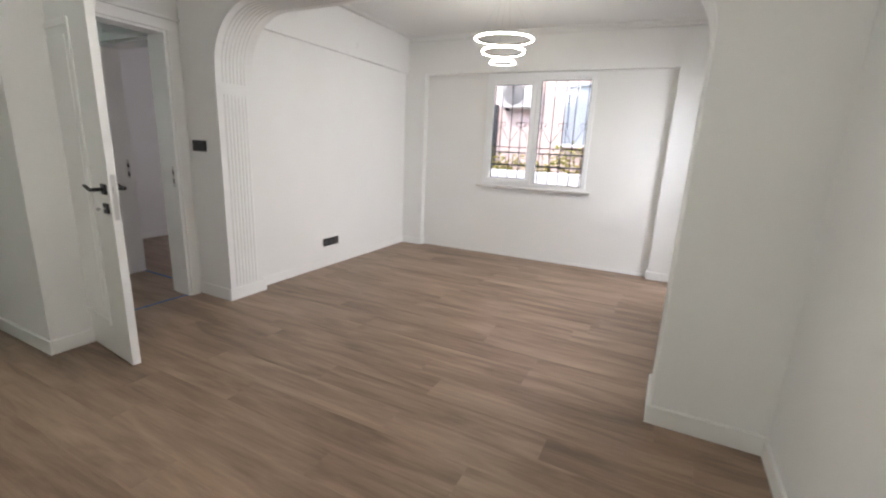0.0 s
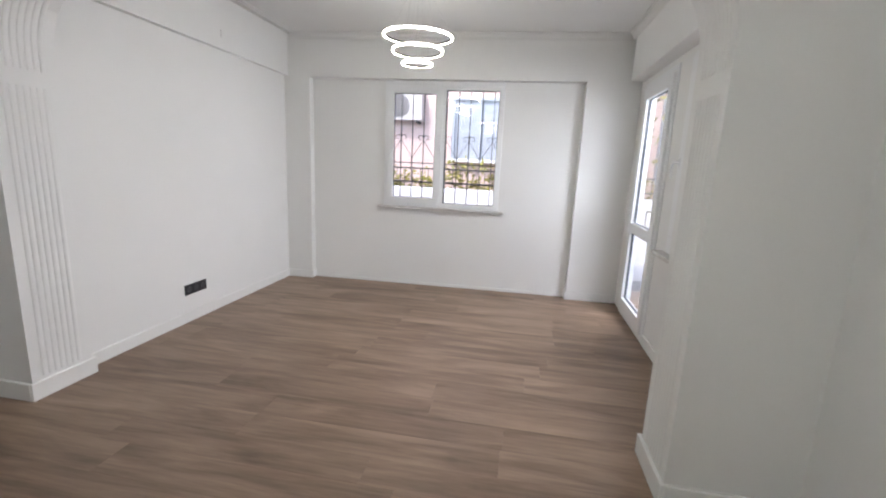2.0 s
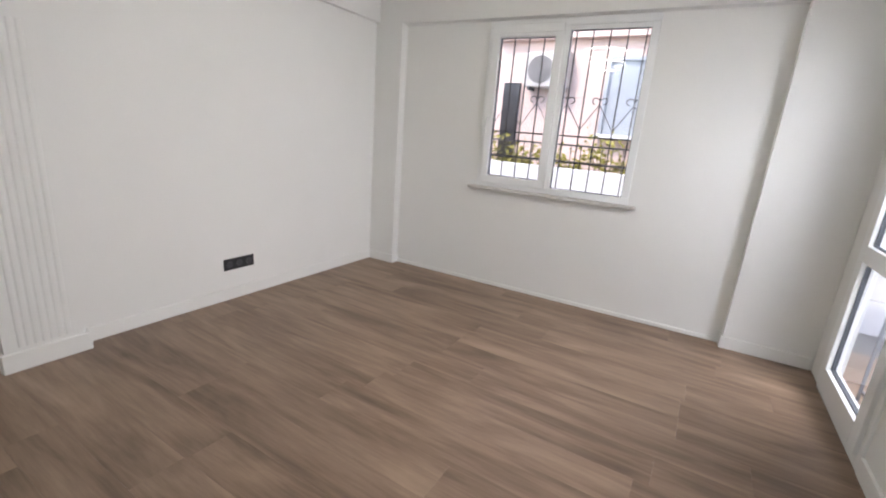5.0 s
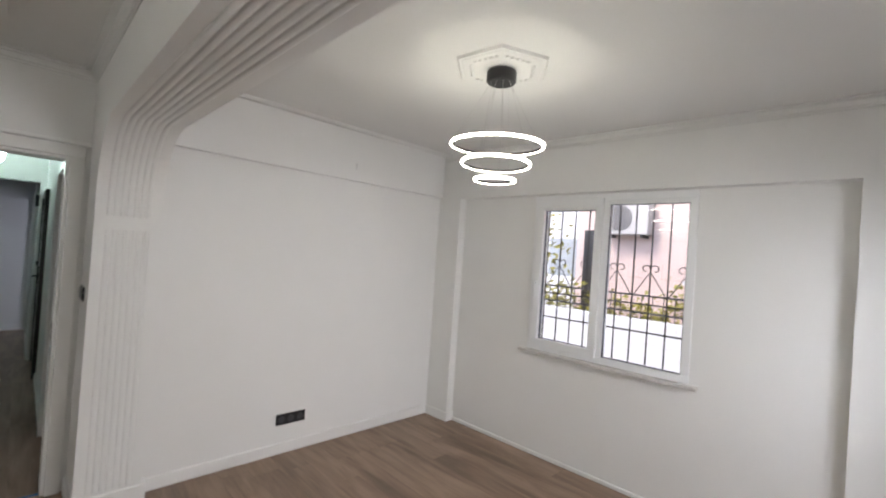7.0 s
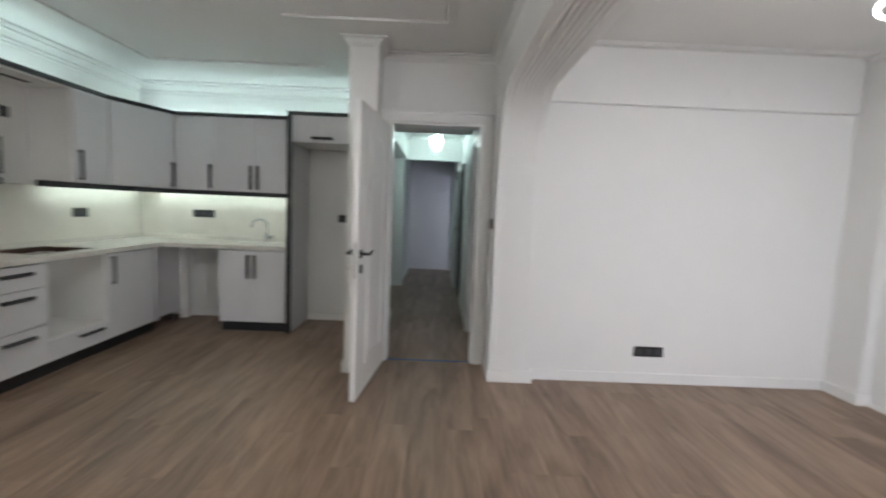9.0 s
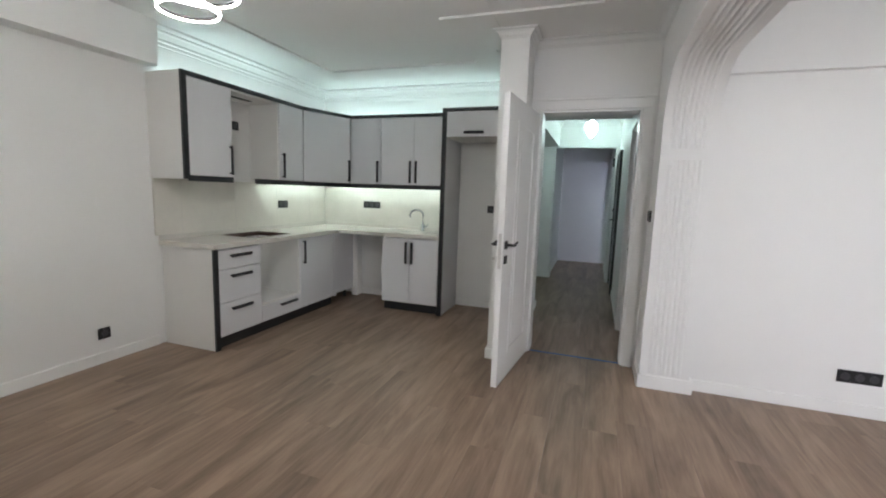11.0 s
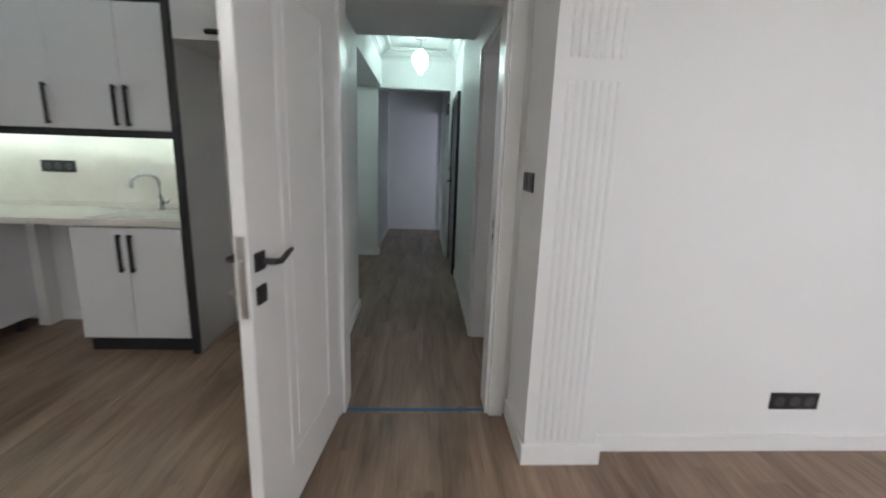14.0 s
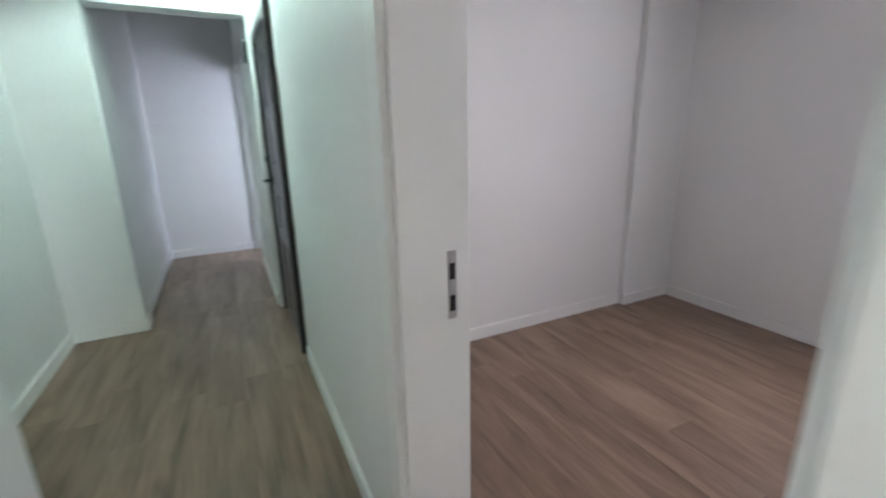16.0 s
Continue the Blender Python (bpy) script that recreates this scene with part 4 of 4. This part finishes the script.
def pink_house():
    root = thing("neighbour_house", pose(0, 0, 0), "pink rendered neighbouring house with grey shutters", "house")
    boxes("wall", [(-3.75, 6.0, 10.0, 16.0, -0.3, 7.5), (-3.75, 6.0, 9.85, 10.0, 2.95, 3.15)], PINK, root)
    boxes("roof", [(-4.0, 6.3, 9.6, 16.4, 7.5, 7.75)], ROOFTILE, root, bevel=0.03)
    for x0, x1, z0, z1 in ((-1.74, -0.72, 1.46, 2.60), (2.2, 3.5, 1.2, 2.65), (-1.74, -0.72, 4.0, 5.4), (2.2, 3.5, 4.0, 5.4)):
        wroot = boxes("window", [(x0, x1, 9.93, 9.99, z0, z1)], GREYPANE, root)
        boxes("frame", [(x0 - 0.06, x0, 9.88, 10.0, z0, z1), (x1, x1 + 0.06, 9.88, 10.0, z0, z1), ((x0 + x1) / 2 - 0.03, (x0 + x1) / 2 + 0.03, 9.88, 9.93, z0, z1), (x0 - 0.06, x1 + 0.06, 9.88, 10.0, z1, z1 + 0.06)], GREYPANE, wroot)
        boxes("sill", [(x0 - 0.1, x1 + 0.1, 9.8, 10.0, z0 - 0.06, z0)], WHITEOUT, wroot)
    boxes("door", [(-3.58, -3.28, 9.93, 9.998, -0.2, 2.25)], STEELDOOR, root)
    return root


pink_house()


def air_conditioner(at):
    root = thing("air_conditioner", at, "white outdoor air conditioner unit on the pink wall", "air conditioner")
    boxes("case", [(-0.38, 0.38, -0.28, 0.0, 0, 0.55)], ACCASE, root, bevel=0.02)
    bm = bmesh.new()
    for r in (0.06, 0.11, 0.16, 0.21):
        tube(bm, [(-0.1 + r * math.cos(2 * math.pi * i / 24), -0.29, 0.275 + r * math.sin(2 * math.pi * i / 24)) for i in range(25)], 0.006, 5)
    lathe(bm, [(0.22, 0.0), (0.22, 0.004)], steps=28, m=pose(-0.1, -0.281, 0.275, 90, 0, 0))
    finish("fan_grille", bm, FANGREY, root)
    for x in (-0.3, 0.26):
        boxes("bracket", [(x, x + 0.04, -0.28, 0.0, -0.05, 0)], IRON, root)
    return root


air_conditioner(pose(-2.76, 10.0, 2.17))


def far_house():
    root = thing("neighbour_house", pose(-9, 15, 0), "pale far house with dark windows", "house")
    boxes("wall", [(-6, 3.2, 0, 6, -0.3, 6)], WHITEOUT, root)
    boxes("roof", [(-6.3, 3.5, -0.3, 6.3, 6, 6.3)], ROOFTILE, root)
    for i in range(8):
        x, z = -5 + 2.2 * (i % 4), 1.2 + 2.4 * (i // 4)
        boxes("window", [(x, x + 1, -0.03, 0.0, z, z + 1.2)], GREYPANE, root)
    return root


far_house()
structure(boxes("pavement", [(-9.0, 9.0, 6.9, 10.1, -0.25, -0.1)], WHITEOUT), "pale paved terrace outside the window")
tagged(boxes("garden_wall", [(-9, 6, 8.35, 8.55, -0.1, 0.93)], WHITEOUT, bevel=0.015), "low white rendered garden wall", "wall")


def fence():
    root = thing("garden_fence", pose(-6, 8.45, 0.93), "black iron fence on the white garden wall", "fence")
    for z in (0.08, 0.31):
        boxes("rail", [(0, 12, -0.012, 0.012, z, z + 0.025)], IRON, root)
    for i in range(86):
        boxes("bar", [(0.14 * i, 0.14 * i + 0.009, -0.0045, 0.0045, 0, 0.33)], IRON, root)
    return root


fence()
rng = random.Random(5)


def leaves(bm, centre, spread, count, size):
    for _ in range(count):
        p = Vector([rng.gauss(c, s) for c, s in zip(centre, spread)])
        m = Matrix.Translation(p) @ Euler([rng.uniform(0, 6.28) for _ in range(3)]).to_matrix().to_4x4()
        s = size * rng.uniform(0.6, 1.3)
        v = [bm.verts.new(m @ Vector(q)) for q in ((0, -s, 0), (s * 0.5, 0, s * 0.15), (0, s, 0), (-s * 0.5, 0, s * 0.15))]
        bm.faces.new((v[0], v[1], v[2]))
        bm.faces.new((v[0], v[2], v[3]))


def shrub(at, h, label):
    root = thing("shrub", at, label, "shrub", "shrubs behind the garden wall")
    bm = bmesh.new()
    lf = bmesh.new()
    for k in range(6):
        a = rng.uniform(0, 6.28)
        tip = (0.28 * math.cos(a), 0.16 * math.sin(a), h * rng.uniform(0.7, 1.0))
        tube(bm, [(0, 0, 0), (tip[0] * 0.4, tip[1] * 0.4, tip[2] * 0.5), tip], [0.016, 0.010, 0.004], 5)
        leaves(lf, tip, (0.14, 0.09, 0.13), 34, 0.05)
        leaves(lf, (tip[0] * 0.7, tip[1] * 0.7, tip[2] * 0.75), (0.14, 0.09, 0.12), 26, 0.05)
    finish("stem", bm, BARK, root)
    finish("foliage", lf, LEAF, root)
    return root


for i in range(12):
    shrub(pose(-4.6 + 0.55 * i + rng.uniform(-0.1, 0.1), 8.85 + rng.uniform(-0.08, 0.12), -0.1), rng.uniform(1.12, 1.42), "yellow-green leafy shrub behind the garden wall")


def tree(at, h, label):
    root = thing("tree", at, label, "tree", "garden trees")
    bm, lf = bmesh.new(), bmesh.new()
    tube(bm, [(0, 0, 0), (0.06, 0.03, h * 0.3), (-0.03, 0.05, h * 0.6), (0.02, 0, h)], [0.13, 0.10, 0.07, 0.02], 8)
    for k in range(14):
        a, z = k * 2.4, h * (0.35 + 0.6 * k / 14)
        r = rng.uniform(0.7, 1.3) * (1.1 - 0.5 * k / 14)
        tip = (r * math.cos(a), r * math.sin(a), z + rng.uniform(0.2, 0.6))
        tube(bm, [(0, 0, z), (tip[0] * 0.5, tip[1] * 0.5, z + 0.15), tip], [0.04, 0.025, 0.008], 5)
        leaves(lf, tip, (0.32, 0.32, 0.25), 110, 0.07)
    finish("trunk", bm, BARK, root)
    finish("foliage", lf, LEAF, root)
    return root


T1 = tree(pose(3.3, 8.9, -0.25), 4.2, "leafy garden tree beyond the balcony")
copy_thing(T1, pose(3.5, 6.6, -0.25, 0, 0, 130))
copy_thing(T1, pose(-6.5, 11.5, -0.25, 0, 0, 250))

# balcony
structure(boxes("pavement_balcony", [(0.80, 2.15, 2.2, 6.8, -0.25, -0.03)], GROUND), "grey balcony floor slab")


def balcony_rail():
    root = thing("balcony_railing", pose(2.1, 2.3, -0.03), "white painted iron balcony railing with scrolls", "railing")
    boxes("top_rail", [(-0.02, 0.02, 0, 4.4, 0.98, 1.02)], PVC, root, bevel=0.004)
    boxes("bottom_rail", [(-0.012, 0.012, 0, 4.4, 0.08, 0.10)], PVC, root, bevel=0.004)
    for i in range(32):
        boxes("bar", [(-0.005, 0.005, 0.14 * i, 0.14 * i + 0.010, 0.0, 1.0)], PVC, root)
    bm = bmesh.new()
    for i in range(9):
        for s in (-1, 1):
            pts = [(0.012, 0.3 + 0.45 * i + s * (0.07 - 0.07 * (1 - 0.5 * k / 14) * math.cos(k / 14 * 5)), 0.55 + 0.10 * (1 - 0.5 * k / 14) * math.sin(k / 14 * 5)) for k in range(15)]
            tube(bm, pts, 0.007, 5)
    finish("scroll", bm, PVC, root)
    return root


balcony_rail()



def brick_house():
    root = thing("neighbour_house", pose(5.4, 1.0, 0), "red-brown brick neighbouring house beyond the balcony", "house")
    boxes("wall", [(0, 7, 0, 8.4, -0.3, 6.2)], ROOFTILE, root)
    boxes("roof", [(-0.35, 7.3, -0.3, 8.7, 6.2, 6.45)], GREYPANE, root, bevel=0.03)
    for y in (0.9, 3.4, 5.9):
        for z in (0.9, 3.7):
            w = boxes("window", [(-0.01, 0.03, y, y + 1.3, z, z + 1.4)], GREYPANE, root)
            boxes("frame", [(-0.05, 0.0, y - 0.07, y, z, z + 1.4), (-0.05, 0.0, y + 1.3, y + 1.37, z, z + 1.4), (-0.05, 0.0, y + 0.62, y + 0.68, z, z + 1.4), (-0.05, 0.0, y - 0.07, y + 1.37, z + 1.4, z + 1.47)], WHITEOUT, w)
            boxes("sill", [(-0.12, 0.0, y - 0.1, y + 1.4, z - 0.07, z)], WHITEOUT, w)
    return root


brick_house()


def door_grille():
    """Iron gate in front of the balcony door: upright bars, rails, scrolls and a lock case."""
    root = thing("door_grille", pose(0.90, 4.54, -0.03), "grey iron grille with scrolls outside the balcony door", "grille")
    for z in (0.06, 0.86, 1.12, 2.10):
        boxes("rail", [(-0.006, 0.006, 0.0, 0.82, z, z + 0.02)], PALEIRON, root)
    for i in range(6):
        y = 0.006 + 0.1616 * i
        bm = bmesh.new()
        add_box(bm, -0.018, -0.006, y - 0.009, y + 0.009, 0.0, 2.16)
        if i in (1, 4):
            for z in (0.52, 1.58):
                for sy in (-1, 1):
                    pts = [(-0.012, y + sy * (0.05 - 0.05 * (1 - 0.5 * k / 14) * math.cos(k / 14 * 5)), z + 0.06 * (1 - 0.5 * k / 14) * math.sin(k / 14 * 5)) for k in range(15)]
                    tube(bm, pts, 0.008, 5)
                    tube(bm, [(-0.012, y, z - 0.18), (-0.012, y + sy * 0.08, z + 0.02)], 0.008, 5)
        finish("bar", bm, PALEIRON, root)
    boxes("lock_case", [(-0.035, 0.02, 0.10, 0.52, 0.90, 1.09)], RUBBER, root, bevel=0.006)
    return root


door_grille()
root = thing("balcony_post", pose(1.5, 6.3, -0.03), "white painted square balcony post", "post")
boxes("shaft", [(-0.06, 0.06, -0.06, 0.06, 0.04, 2.75)], PVC, root, bevel=0.008)
boxes("foot", [(-0.08, 0.08, -0.08, 0.08, 0, 0.04)], PVC, root, bevel=0.006)
root = thing("drain_pipe", pose(1.72, 6.32, -0.03), "pale grey round drain pipe", "pipe")
bm = bmesh.new()
tube(bm, [(0, 0, 0), (0, 0, 2.75)], 0.04, 12)
finish("pipe", bm, PALEIRON, root, smooth=True)
bm = bmesh.new()
for z in (0.7, 1.9):
    lathe(bm, [(0.046, z), (0.046, z + 0.03)], steps=12)
finish("bracket", bm, PALEIRON, root)

# ---- floor planks ----
gap, pw, pl = 0.0002, 0.192, 1.28


def plank_mesh(length, width):
    bm = bmesh.new()
    add_box(bm, gap, length - gap, gap, width - gap, -0.010, 0.0)
    top = [e for e in bm.edges if all(abs(v.co.z) < 1e-6 for v in e.verts)]
    bmesh.ops.bevel(bm, geom=top, offset=0.0004, segments=1, affect="EDGES")
    me = bpy.data.meshes.new("plank")
    bm.to_mesh(me)
    bm.free()
    me.materials.append(WOOD)
    return me


MESHES = {}
floor = bpy.data.objects["floor"]


def lay(x0, x1, y0, y1, seed):
    r = random.Random(seed)
    y = y0
    while y < y1 - 0.01:
        w = min(pw, y1 - y)
        x = x0 - round(r.uniform(0.05, pl - 0.25), 2)
        while x < x1 - 0.01:
            a, b = max(x, x0), min(x + pl, x1)
            if b - a > 0.02:
                key = (round(b - a, 2), round(w, 3))
                if key not in MESHES:
                    MESHES[key] = plank_mesh(*key)
                ob = new("plank", MESHES[key])
                ob.location = (a, y, 0)
                ob.parent = floor
            x += pl
        y += w


lay(-4.45, 0.82, -1.08, 1.608, 1)
lay(-3.19, 0.82, 1.608, 2.74, 8)
lay(-3.19, 0.75, 2.74, 5.80, 2)
lay(-9.0, -3.19, 1.72, 2.68, 3)
lay(-6.84, -4.79, 1.26, 1.72, 4)
lay(-5.58, -3.05, 2.84, 5.50, 5)
lay(-4.20, -3.40, 2.68, 2.84, 7)
